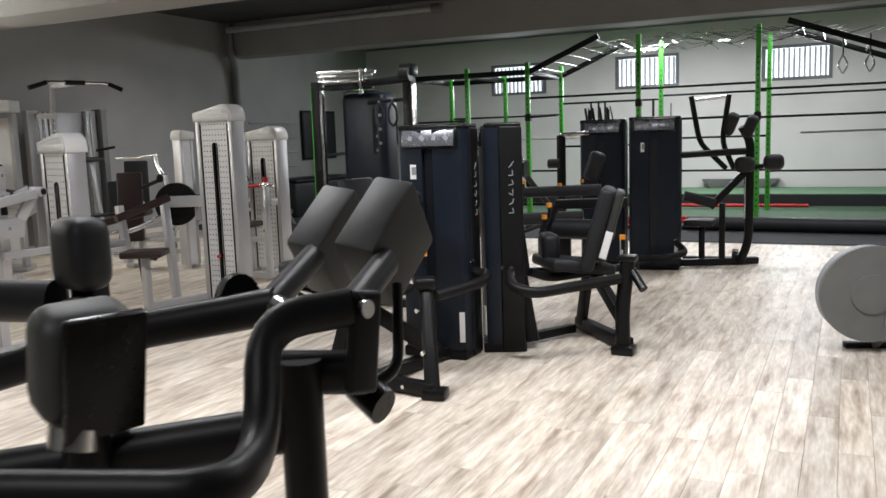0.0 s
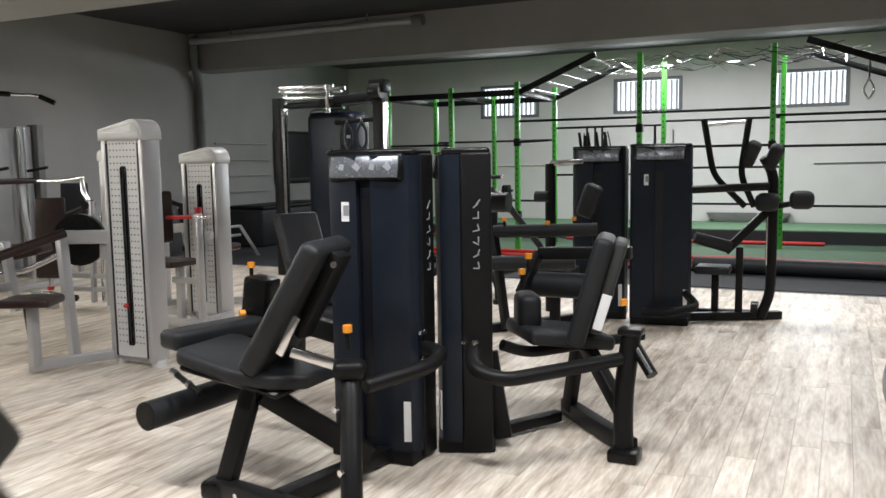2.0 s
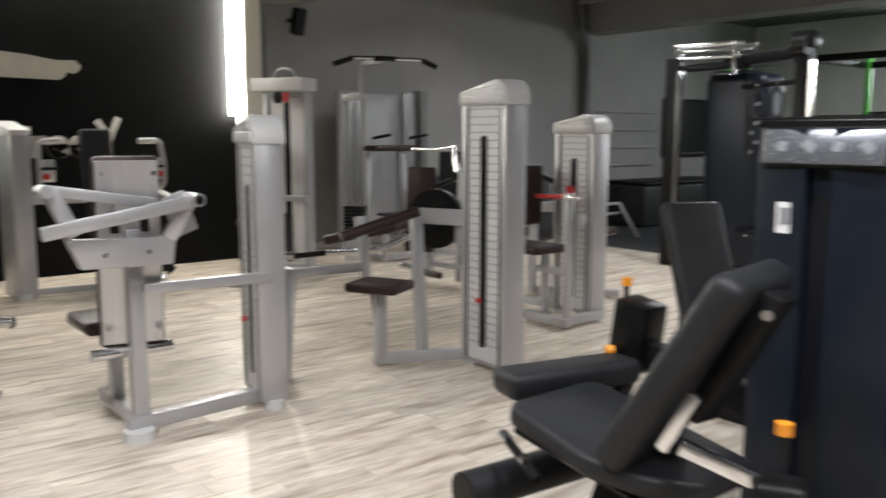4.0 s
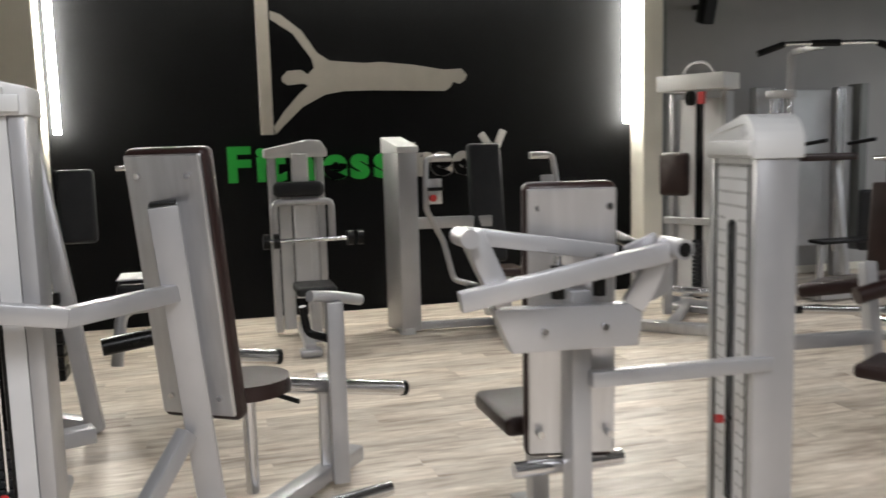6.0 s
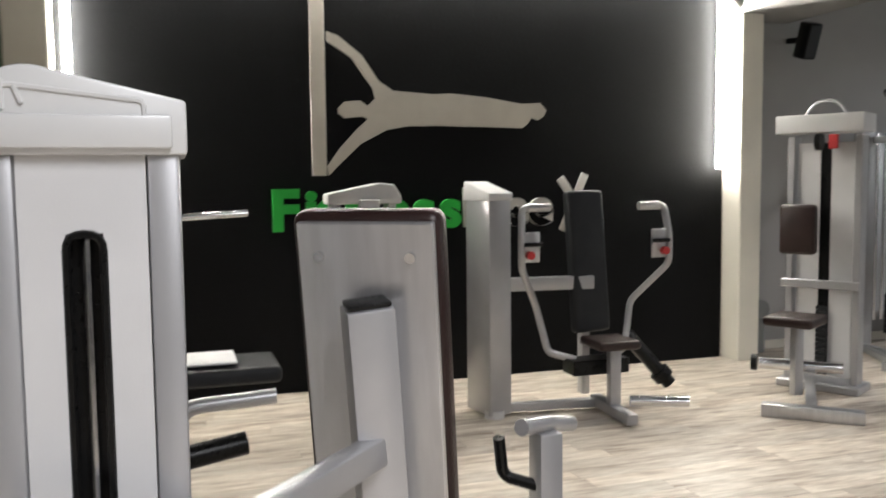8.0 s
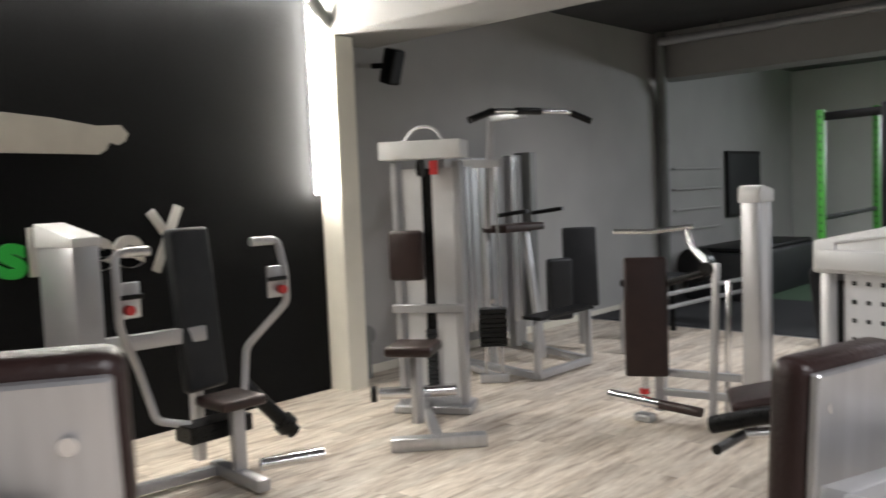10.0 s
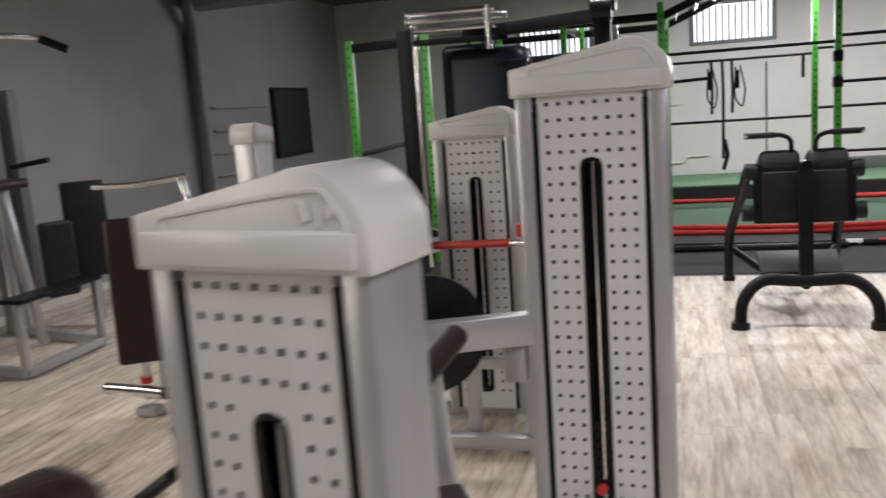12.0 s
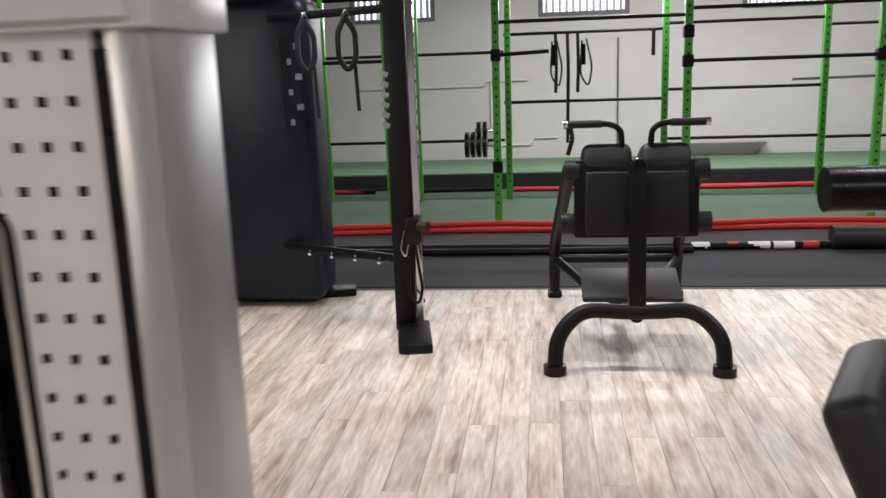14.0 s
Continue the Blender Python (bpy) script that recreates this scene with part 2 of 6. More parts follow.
def tb(th, name, pts, r, mat, bend=0.08, n=12, label=""):
    return part(name, tube_bm(pts, r, n, bend), mat, th, label)


def pad(th, name, c, s, mat, m=None, label=""):
    return part(name, box_bm(c, s, m, min(s) * 0.35, 4), mat, th, label)


def structure(name, c, s, mat, label, category="", bevel=0.0):
    return tagged(part(name, box_bm(c, s, None, bevel), mat, None), label, category or name.split("_")[0], "", "structure")


def writing(th, name, body, size, m, mat, depth=0.002, shear=0.0, stretch=1.0, weight=0.0):
    cu = bpy.data.curves.new(name, "FONT")
    cu.body, cu.size, cu.extrude, cu.align_x, cu.align_y = body, size, depth, "CENTER", "CENTER"
    cu.shear, cu.offset = shear, weight
    tmp = bpy.data.objects.new("tmp", cu)
    me = bpy.data.meshes.new_from_object(tmp)
    bpy.data.objects.remove(tmp)
    me.transform(m @ Matrix.Diagonal((stretch, 1, 1, 1)))
    if th is not None:
        me.transform(Matrix.Translation(-origin(th)))
    me.materials.clear()
    me.materials.append(mat)
    ob = new(name, me)
    ob.parent = th
    return ob


# ---- room ----
structure("floor", (-3.0, 3.5, -0.056), (16.4, 15.7, 0.1), PLANK, "pale washed oak laminate floor of the weight room", "floor")
structure("rubber_floor", (-3.0, 12.52, -0.045), (15.9, 2.5, 0.13), RUBBER, "black speckled rubber floor strip", "floor")
structure("edge_strip", (-3.0, 11.38, -0.03), (15.9, 0.24, 0.08), RUBBER_GREY, "grey rubber edging beside the laminate floor", "floor", 0.01)
structure("green_floor", (-3.0, 15.1, -0.045), (15.9, 2.68, 0.134), TURF, "dull green rubber sports floor", "floor")
structure("platform", (-3.0, 17.3, 0.11), (15.9, 1.76, 0.24), RUBBER, "black-edged raised platform along the window wall", "platform", 0.01)
structure("platform_top", (-3.0, 17.3, 0.237), (15.9, 1.74, 0.014), TURF_LIGHT, "green rubber covering on the raised platform", "floor")
structure("wall_black", (-10.72, 4.3, 1.86), (0.3, 5.4, 3.9), WALL_BLACK, "matt black feature wall with cut-out signage", "wall")
structure("wall_west", (-10.86, 12.85, 1.86), (0.3, 11.5, 3.9), WALL, "light grey painted side wall", "wall")
structure("wall_sage", (-10.8, -1.6, 1.86), (0.3, 6.0, 3.9), WALL_GREEN, "sage green painted wall", "wall")
structure("wall_east", (5.15, 7.0, 1.86), (0.3, 23.2, 3.9), WALL, "light grey painted side wall", "wall")
structure("wall_south", (-3.0, -4.35, 1.86), (16.2, 0.3, 3.9), WALL, "light grey painted end wall", "wall")
# window wall with three openings
WY, WT, WB = 18.2, 3.02, 2.34
WINS = [(-7.42, -6.12), (-4.57, -3.24), (-1.64, -0.36)]
edges = [-10.71] + [v for w in WINS for v in w] + [5.0]
bm = bmesh.new()
for i in range(0, len(edges), 2):
    a, b = edges[i], edges[i + 1]
    o = box_bm(((a + b) / 2, WY + 0.15, 1.8), (b - a, 0.3, 3.8), None, 0)
    me = bpy.data.meshes.new("tmp")
    o.to_mesh(me)
    bm.from_mesh(me)
    o.free()
for a, b in WINS:
    for lo, hi in ((-0.1, WB), (WT, 3.7)):
        o = box_bm(((a + b) / 2, WY + 0.15, (lo + hi) / 2), (b - a, 0.3, hi - lo), None, 0)
        me = bpy.data.meshes.new("tmp")
        o.to_mesh(me)
        bm.from_mesh(me)
        o.free()
tagged(part("wall_north", bm, WALL_WHITE), "white painted window wall above the platform", "wall", "", "structure")
for i, (a, b) in enumerate(WINS):
    w = thing("window_%d" % (i + 1), ((a + b) / 2, WY, WB), "high window with dark frame and white vertical slats", "window", "high windows", "structure")
    c = ((a + b) / 2, WY + 0.03, (WB + WT) / 2)
    for nm, cc, ss in (("frame_top", (c[0], c[1], WT - 0.03), (b - a, 0.1, 0.06)), ("frame_bottom", (c[0], c[1], WB + 0.03), (b - a, 0.1, 0.06)),
                       ("frame_side", (a + 0.035, c[1], c[2]), (0.07, 0.096, WT - WB - 0.124)), ("frame_side", (b - 0.035, c[1], c[2]), (0.07, 0.096, WT - WB - 0.124))):
        bx(w, nm, cc, ss, FRAME)
    for k in range(12):
        bx(w, "slat", (a + 0.12 + (b - a - 0.24) * k / 11, c[1] + 0.05, c[2]), (0.05, 0.006, WT - WB - 0.13), BLIND, turn(rz=35), 0)
    bx(w, "pane", (c[0], WY + 0.24, c[2]), (b - a, 0.01, WT - WB), DAY, None, 0)
structure("ceiling", (-3.0, 4.35, 3.77), (16.2, 17.7, 0.12), CEIL, "dark painted ceiling between the beams", "ceiling")
structure("soffit", (-3.0, 15.9, 3.63), (15.8, 4.7, 0.1), CEIL_GREY, "grey ceiling above the training rig", "ceiling")
structure("beam_1", (-2.85, 13.32, 3.44), (15.7, 0.5, 0.72), BEAM, "wide grey painted concrete beam", "beam", 0.01)
structure("beam_2", (-2.85, 7.4, 3.36), (15.7, 0.72, 0.7), BEAM, "wide grey painted concrete beam", "beam", 0.01)
structure("beam_3", (-2.85, 1.0, 3.36), (15.7, 0.6, 0.7), BEAM, "wide grey painted concrete beam", "beam", 0.01)
structure("pillar_1", (-10.5, 7.12, 1.5), (0.34, 0.22, 3.02), CREAM, "cream painted pillar beside the black wall", "pillar", 0.01)
structure("pillar_2", (-10.5, 1.45, 1.5), (0.34, 0.28, 3.02), CREAM, "cream painted pillar beside the black wall", "pillar", 0.01)
structure("baseboard_west", (-10.7, 12.8, 0.04), (0.02, 11.0, 0.08), CREAM, "low pale skirting board", "baseboard")
for py, pz in ((13.15, 3.0), (7.36, 2.95)):
    p = thing("drain_pipe", (-10.62, py, 0.0), "grey painted drain pipe running up the wall", "pipe")
    if py > 10:
        tb(p, "pipe", [(-10.62, py, 0), (-10.62, py, 2.85), (-10.5, py - 0.25, 3.2), (-10.5, py - 0.25, 3.68)], 0.075, PIPE, 0.12)
    else:
        tb(p, "pipe", [(-10.6, py, 0), (-10.6, py, 2.9), (-10.42, py - 0.32, 3.1), (-10.42, py - 0.5, 3.3)], 0.06, PIPE, 0.12)
        tb(p, "floor_trap", [(-10.56, py + 0.02, 0.02), (-10.56, py + 0.02, 0.32)], 0.075, PIPE)
        tb(p, "valve", [(-10.56, py - 0.02, 0.42), (-10.44, py - 0.02, 0.42)], 0.09, PIPE)
    for z in (0.9, 2.2):
        tb(p, "clamp", [(-10.62 if py > 10 else -10.6, py, z), (-10.62 if py > 10 else -10.6, py, z + 0.04)], 0.086 if py > 10 else 0.07, PIPE)
fix = thing("tube_fixture", (-8.3, 12.8, 3.54), "unlit grey tubular ceiling light along the beam", "lamp")
tb(fix, "tube", [(-10.45, 12.8, 3.54), (-6.2, 12.8, 3.54)], 0.055, SILVER)
tb(fix, "end_cap", [(-6.22, 12.8, 3.54), (-6.05, 12.8, 3.54)], 0.08, PIPE)
for x in (-9.6, -7.0):
    tb(fix, "bracket", [(x, 12.8, 3.57), (x, 12.8, 3.71)], 0.012, PIPE)
for y, nm in ((6.92, "led_light"), (1.68, "led_light")):
    l = thing(nm, (-10.5, y, 1.62), "warm white vertical LED strip beside the black wall", "lamp", "wall lights")
    bx(l, "strip", (-10.50, y, 2.52), (0.04, 0.05, 1.66), LED)
    bx(l, "channel", (-10.545, y, 2.52), (0.05, 0.02, 1.64), SILVER)
l = thing("led_light", (-10.5, 4.27, 3.36), "warm white horizontal LED strip above the black wall", "lamp", "wall lights")
bx(l, "strip", (-10.50, 4.27, 3.38), (0.04, 5.1, 0.045), LED)
bx(l, "channel", (-10.545, 4.27, 3.38), (0.05, 5.1, 0.02), SILVER)
sp = thing("speaker", (-10.5, 7.8, 2.65), "small black loudspeaker bracketed on the wall", "speaker")
bx(sp, "cabinet", (-10.44, 7.78, 2.82), (0.15, 0.14, 0.32), BLACK_PLASTIC, turn(0, 18, 0), 0.02, 2)
bx(sp, "grille", (-10.367, 7.78, 2.797), (0.01, 0.12, 0.28), VINYL, turn(0, 18, 0))
br(sp, "bracket", (-10.72, 7.8, 2.86), (-10.5, 7.8, 2.84), 0.05, 0.05, BLACK)
tv = thing("notice_board", (-10.7, 15.95, 1.06), "dark flat screen panel on the grey wall", "screen")
bx(tv, "panel", (-10.68, 15.95, 1.59), (0.05, 1.3, 1.06), BLACK_PLASTIC, None, 0.01)
bx(tv, "glass", (-10.652, 15.95, 1.59), (0.006, 1.2, 0.96), NAVY_DARK, None, 0.0)

# signage on the black wall
SX = -10.55
fig = thing("wall_cutout", (SX, 4.3, 1.62), "cream cut-out of a body held sideways from a pole", "sign")
part("pole", box_bm((SX, 3.40, 2.6), (0.02, 0.11, 1.9), None, 0.003), FIGURE, fig)
prof = [(3.55, 2.06), (3.6, 2.11), (3.72, 2.12), (3.78, 2.08), (3.84, 2.14), (3.82, 2.22), (3.66, 2.44), (3.47, 2.56), (3.47, 2.63), (3.56, 2.6), (3.74, 2.46),
        (3.87, 2.27), (3.98, 2.2), (4.3, 2.18), (4.45, 2.19), (4.75, 2.165), (5.05, 2.12), (5.14, 2.125), (5.22, 2.13), (5.275, 2.07), (5.25, 2.02), (5.2, 1.99),
        (5.14, 2.01), (5.11, 1.96), (5.06, 1.925), (4.75, 1.93), (4.35, 1.935), (4.1, 1.93), (3.93, 1.90), (3.72, 1.79), (3.55, 1.63), (3.47, 1.55),
        (3.46, 1.62), (3.56, 1.76), (3.7, 1.91), (3.78, 1.98), (3.74, 2.0), (3.6, 1.985), (3.55, 2.02)]
prof = [(y, z + 0.1) for y, z in prof]
part("body", prism_bm(prof, "x", SX - 0.01, SX + 0.01), FIGURE, fig)
sg = thing("wall_letters", (SX, 4.2, 1.17), "green and white raised letters on the black wall", "sign")
def letter(ch, y, mat, size=0.42):
    writing(sg, "letter", ch, size, Matrix.Translation((SX, y, 1.375)) @ Euler((radians(90), 0, radians(90))).to_matrix().to_4x4(), mat, 0.02, 0, 1.08, 0.017)
for ch, y in zip("Fitness", (3.13, 3.33, 3.46, 3.70, 3.99, 4.22, 4.44)):
    letter(ch, y, GREEN_SIGN)
for ch, y in zip("Free", (4.64, 4.82, 5.0, 5.22)):
    letter(ch, y, WHITE_SIGN)
part("tick", bar_bm((SX, 5.42, 1.18), (SX, 5.63, 1.65), 0.02, 0.07), WHITE_SIGN, sg)
part("tick", bar_bm((SX + 0.004, 5.40, 1.62), (SX + 0.004, 5.51, 1.46), 0.02, 0.07), WHITE_SIGN, sg)


# ---- silver strength machines ----
def stack_tower(th, x0, x1, y, d, bottom, cap_lo, peak, face="-y", slot=True, holes=True, flip=False, rods=True, slot_drop=0.2, seals=True, spin=0):
    """A silver weight-stack tower on a thing. Drawn with its perforated face towards -y, then swung to its face."""
    ang = {"-y": 0, "+x": 90, "-x": -90, "+y": 180}[face] + spin
    cx, cy = (x0 + x1) / 2, y
    w = x1 - x0
    def put(name, bm, mat, label=""):
        return part(name, swing(bm, (cx, cy, 0), ang), mat, th, label)
    a, b = x0, x1
    post = 0.05
    put("side_post", box_bm((a + post / 2, y + d / 2, (bottom + cap_lo) / 2), (post, d, cap_lo - bottom), None, 0.008, 2), SILVER)
    put("side_post", box_bm((b - post / 2, y + d / 2, (bottom + cap_lo) / 2), (post, d, cap_lo - bottom), None, 0.008, 2), SILVER)
    for sx in (a + post + 0.008, b - post - 0.008) if seals else ():
        put("seal", box_bm((sx, y + 0.006, (bottom + cap_lo) / 2), (0.014, 0.012, cap_lo - bottom - 0.06), None, 0.002), BLACK_PLASTIC)
    # front panel in pieces round the slot
    pl, pr, sw = a + post + (0.016 if seals else 0.002), b - post - (0.016 if seals else 0.002), 0.055
    s0, s1 = bottom + 0.12, cap_lo - slot_drop
    if slot:
        for lo, hi, l, r in ((bottom + 0.03, cap_lo, pl, cx - sw / 2), (bottom + 0.03, cap_lo, cx + sw / 2, pr), (bottom + 0.03, s0, cx - sw / 2, cx + sw / 2), (s1, cap_lo, cx - sw / 2, cx + sw / 2)):
            put("panel", box_bm(((l + r) / 2, y + 0.012, (lo + hi) / 2), (r - l, 0.012, hi - lo), None, 0), PANEL)
        put("slot_back", box_bm((cx, y + 0.05, (s0 + s1) / 2), (sw + 0.04, 0.01, s1 - s0), None, 0), BLACK_PLASTIC)
        rim = tube_bm([(cx - sw / 2, y + 0.008, s0), (cx - sw / 2, y + 0.008, s1), (cx + sw / 2, y + 0.008, s1), (cx + sw / 2, y + 0.008, s0), (cx - sw / 2, y + 0.008, s0)], 0.007, 6, 0.026)
        put("slot_rim", rim, BLACK_PLASTIC)
        for k in range(int((s1 - s0) / 0.05)):
            if rods and k < 16:
                put("stack_plate", box_bm((cx, y + 0.036, s0 + 0.03 + 0.03 * k), (sw * 0.9, 0.02, 0.024), None, 0.003), VINYL)
        put("guide_rod", tube_bm([(cx, y + 0.03, s0), (cx, y + 0.03, s1)], 0.008, 8), STEEL)
        put("selector_pin", tube_bm([(cx, y + 0.03, s0 + 0.3), (cx, y - 0.025, s0 + 0.3)], 0.009, 8), STEEL)
        put("pin_knob", tube_bm([(cx, y - 0.02, s0 + 0.3), (cx, y - 0.045, s0 + 0.3)], 0.016, 10), REDP)
    else:
        put("panel", box_bm((cx, y + 0.012, (bottom + cap_lo) / 2), (pr - pl, 0.012, cap_lo - bottom), None, 0), PANEL)
    if holes:
        bm = bmesh.new()
        nx = max(5, round((pr - pl) / 0.04))
        nz = int((cap_lo - bottom - 0.1) / 0.047)
        for i in range(nx):
            hx = pl + 0.028 + (pr - pl - 0.056) * i / (nx - 1)
            if abs(hx - cx) < sw / 2 + 0.014 and slot:
                inside = True
            else:
                inside = False
            for k in range(nz):
                hz = cap_lo - 0.035 - 0.047 * k
                if inside and s0 - 0.01 < hz < s1 + 0.01:
                    continue
                vs = [bm.verts.new((hx + u * 0.0055, y + 0.0045, hz + v * 0.0055)) for u, v in ((-1, -1), (1, -1), (1, 1), (-1, 1))]
                bm.faces.new(vs)
        tagged(put("perforation", bm, BLACK_PLASTIC), kind="stuff")
    put("back_panel", box_bm((cx, y + d - 0.01, (bottom + cap_lo) / 2), (w - 0.104, 0.012, cap_lo - bottom), None, 0), PANEL)
    # sloped cap
    mirror = (lambda u: a + b - u) if flip else (lambda u: u)
    e = 0.012
    r = 0.05
    prof = [(a - e, cap_lo - 0.012), (a - e, cap_lo + 0.07)]
    top = peak
    rr = min(0.11, w * 0.3)
    for k in range(9):
        q = radians(112 - 14 * k)
        prof.append((b + e - rr + rr * math.cos(q), top - rr + rr * math.sin(q)))
    prof += [(b + e, cap_lo - 0.012)]
    prof = [(mirror(u), v) for u, v in prof]
    put("cap", prism_bm(prof, "y", y - 0.012, y + d + 0.012, 0.006, 2), CAP)
    put("cap_band", box_bm((cx, y - 0.016, cap_lo + 0.022), (w - 0.02, 0.012, 0.05), None, 0.005, 2), CAP)
    inner = [(a + 0.05, cap_lo + 0.045), (a + 0.05, cap_lo + 0.068), (b - w * 0.3, top - 0.035), (b - w * 0.14, top - 0.03), (b - w * 0.06, top - 0.075), (b - w * 0.06, cap_lo + 0.045)]
    put("cap_ridge", tube_bm([(mirror(u), y - 0.012, v) for u, v in inner + inner[:1]], 0.0045, 6, 0.015), CAP)
    for k, hh in enumerate((0.03, 0.045, 0.02)):
        put("emblem", box_bm((mirror(b - w * 0.22 + 0.022 * k), y - 0.014, cap_lo + 0.075), (0.008, 0.006, hh), turn(ry=20 * (k - 1)), 0.002), CAP)
    for sx in (a + 0.03, b - 0.03):
        put("foot", tube_bm([(sx, y + d / 2, 0.0), (sx, y + d / 2, bottom + 0.01)], 0.055, 14), CAP)
    put("base_bar", box_bm((cx, y + d / 2, bottom + 0.015), (w - 0.1, d * 0.6, 0.05), None, 0.006), SILVER)


LAB = "silver strength machine with perforated weight tower and brown upholstery"


def curl_machine():
    t = thing("curl_machine", (-5.15, 6.3, 0), "silver arm curl machine with brown leather pads and perforated tower", "gym machine", "silver machines")
    stack_tower(t, -5.335, -4.90, 6.16, 0.16, 0.04, 1.672, 1.81, spin=-3)
    br(t, "cross_arm", (-5.32, 6.2, 0.955), (-5.66, 6.06, 0.955), 0.06, 0.1, SILVER)
    br(t, "bracket", (-5.38, 6.22, 0.78), (-5.38, 6.22, 0.93), 0.07, 0.08, SILVER)
    pad(t, "arm_pad", (-6.17, 6.0, 0.80), (0.56, 0.3, 0.07), LEATHER, turn(0, -12, 28), "worn brown leather arm pad")
    br(t, "pad_post", (-5.95, 5.8, 0.94), (-5.9, 5.82, 0.42), 0.06, 0.06, SILVER)
    pad(t, "seat", (-5.6, 5.72, 0.53), (0.36, 0.3, 0.06), LEATHER, turn(0, 0, 28), "brown leather seat")
    br(t, "seat_post", (-5.6, 5.72, 0.5), (-5.6, 5.72, 0.06), 0.055, 0.07, SILVER)
    br(t, "seat_slider", (-5.64, 5.7, 0.5), (-5.62, 5.72, 0.2), 0.03, 0.04, LEATHER)
    br(t, "front_leg", (-5.72, 5.1, 0.0), (-5.9, 5.25, 0.62), 0.06, 0.08, SILVER)
    br(t, "side_rail", (-5.9, 5.25, 0.62), (-5.85, 5.75, 0.62), 0.05, 0.06, SILVER)
    br(t, "base_rail", (-5.3, 6.25, 0.07), (-5.65, 5.7, 0.05), 0.06, 0.07, SILVER)
    br(t, "upright", (-5.55, 6.02, 0.05), (-5.62, 6.02, 0.95), 0.06, 0.07, SILVER)
    part("cam_disc", tube_bm([(-5.67, 6.22, 0.92), (-5.69, 6.26, 0.92)], 0.2, 28), BLACK_PLASTIC, t)
    tb(t, "lever_arm", [(-5.7, 6.12, 0.84), (-5.95, 5.95, 0.7), (-6.3, 5.75, 0.66)], 0.022, STEEL)
    tb(t, "hand_grip", [(-6.3, 5.85, 0.66), (-6.3, 5.5, 0.66)], 0.02, BLACK_PLASTIC)
    tb(t, "arm_roller", [(-5.5, 5.95, 1.0), (-5.62, 5.45, 0.86)], 0.035, LEATHER)
    return t


def press_machine():
    t = thing("shoulder_press", (-5.4, 4.0, 0), "silver shoulder press machine with lever arms and plated backrest", "gym machine", "silver machines")
    stack_tower(t, -5.72, -5.31, 4.67, 0.15, 0.04, 1.405, 1.54, slot_drop=0.23, spin=-12)
    m = turn(0, 3, -14)
    bx(t, "back_plate", (-5.42, 4.0, 0.88), (0.02, 0.29, 0.88), BRUSHED, m, 0.004)
    pad(t, "backrest", (-5.467, 4.01, 0.88), (0.08, 0.31, 0.92), LEATHER, m, "brown leather backrest")
    for dy in (-0.13, 0.13):
        for z in (0.52, 1.26):
            tb(t, "bolt", [(-5.42 + dy * 0.25, 4.0 + dy * 0.85, z), (-5.385 + dy * 0.25, 4.0 + dy * 0.85, z)], 0.012, STEEL)
    br(t, "back_post", (-5.38, 4.0, 0.08), (-5.38, 4.0, 1.0), 0.07, 0.09, SILVER, up=(1, 0, 0))
    part("cross_plate", prism_bm([(3.66, 0.985), (4.16, 0.97), (4.14, 0.84), (3.72, 0.85)], "x", -5.28, -5.22, 0.004), SILVER, t)
    for dy in (-0.1, 0.1):
        tb(t, "bolt", [(-5.22, 3.92 + dy, 0.91), (-5.205, 3.92 + dy, 0.91)], 0.011, STEEL)
    br(t, "lever_arm", (-5.2, 3.55, 1.02), (-5.18, 4.22, 1.13), 0.045, 0.06, SILVER)
    br(t, "lever_arm", (-5.32, 3.6, 1.2), (-5.3, 4.1, 1.12), 0.045, 0.05, SILVER)
    br(t, "arm_link", (-5.24, 3.6, 1.21), (-5.24, 3.7, 1.0), 0.05, 0.07, SILVER)
    br(t, "arm_link", (-5.2, 4.24, 1.16), (-5.24, 4.13, 0.96), 0.05, 0.07, SILVER)
    bx(t, "side_plate", (-5.25, 4.19, 1.07), (0.012, 0.12, 0.2), SILVER, turn(20, 0, 0))
    tb(t, "pivot", [(-5.24, 4.24, 1.14), (-5.12, 4.24, 1.14)], 0.032, SILVER)
    tb(t, "pivot_cap", [(-5.13, 4.24, 1.14), (-5.115, 4.24, 1.14)], 0.022, BLACK_PLASTIC)
    tb(t, "pivot", [(-5.3, 3.58, 1.2), (-5.18, 3.58, 1.2)], 0.028, SILVER)
    for dy in (3.88, 4.02):
        tb(t, "rubber_stop", [(-5.25, dy, 1.0), (-5.25, dy, 1.1)], 0.022, BLACK_PLASTIC)
        tb(t, "stop_bolt", [(-5.25, dy, 1.1), (-5.25, dy, 1.13)], 0.012, STEEL)
    for dy in (4.2,):
        tb(t, "press_handle", [(-5.24, dy, 1.12), (-5.6, dy, 1.16), (-5.78, dy, 1.1)], 0.02, BLACK_PLASTIC)
    br(t, "tower_arm", (-5.32, 4.02, 0.72), (-5.32, 4.7, 0.71), 0.05, 0.05, SILVER)
    pad(t, "seat", (-5.76, 4.0, 0.5), (0.38, 0.36, 0.07), LEATHER, None, "brown leather seat")
    br(t, "seat_post", (-5.74, 4.0, 0.06), (-5.74, 4.0, 0.48), 0.07, 0.07, SILVER)
    tb(t, "foot_peg", [(-5.45, 3.8, 0.4), (-5.45, 4.2, 0.4)], 0.028, STEEL, 0)
    br(t, "base_rail", (-5.34, 3.92, 0.07), (-5.4, 4.72, 0.07), 0.07, 0.07, SILVER)
    br(t, "base_rail", (-5.32, 4.0, 0.07), (-5.95, 4.0, 0.07), 0.07, 0.07, SILVER)
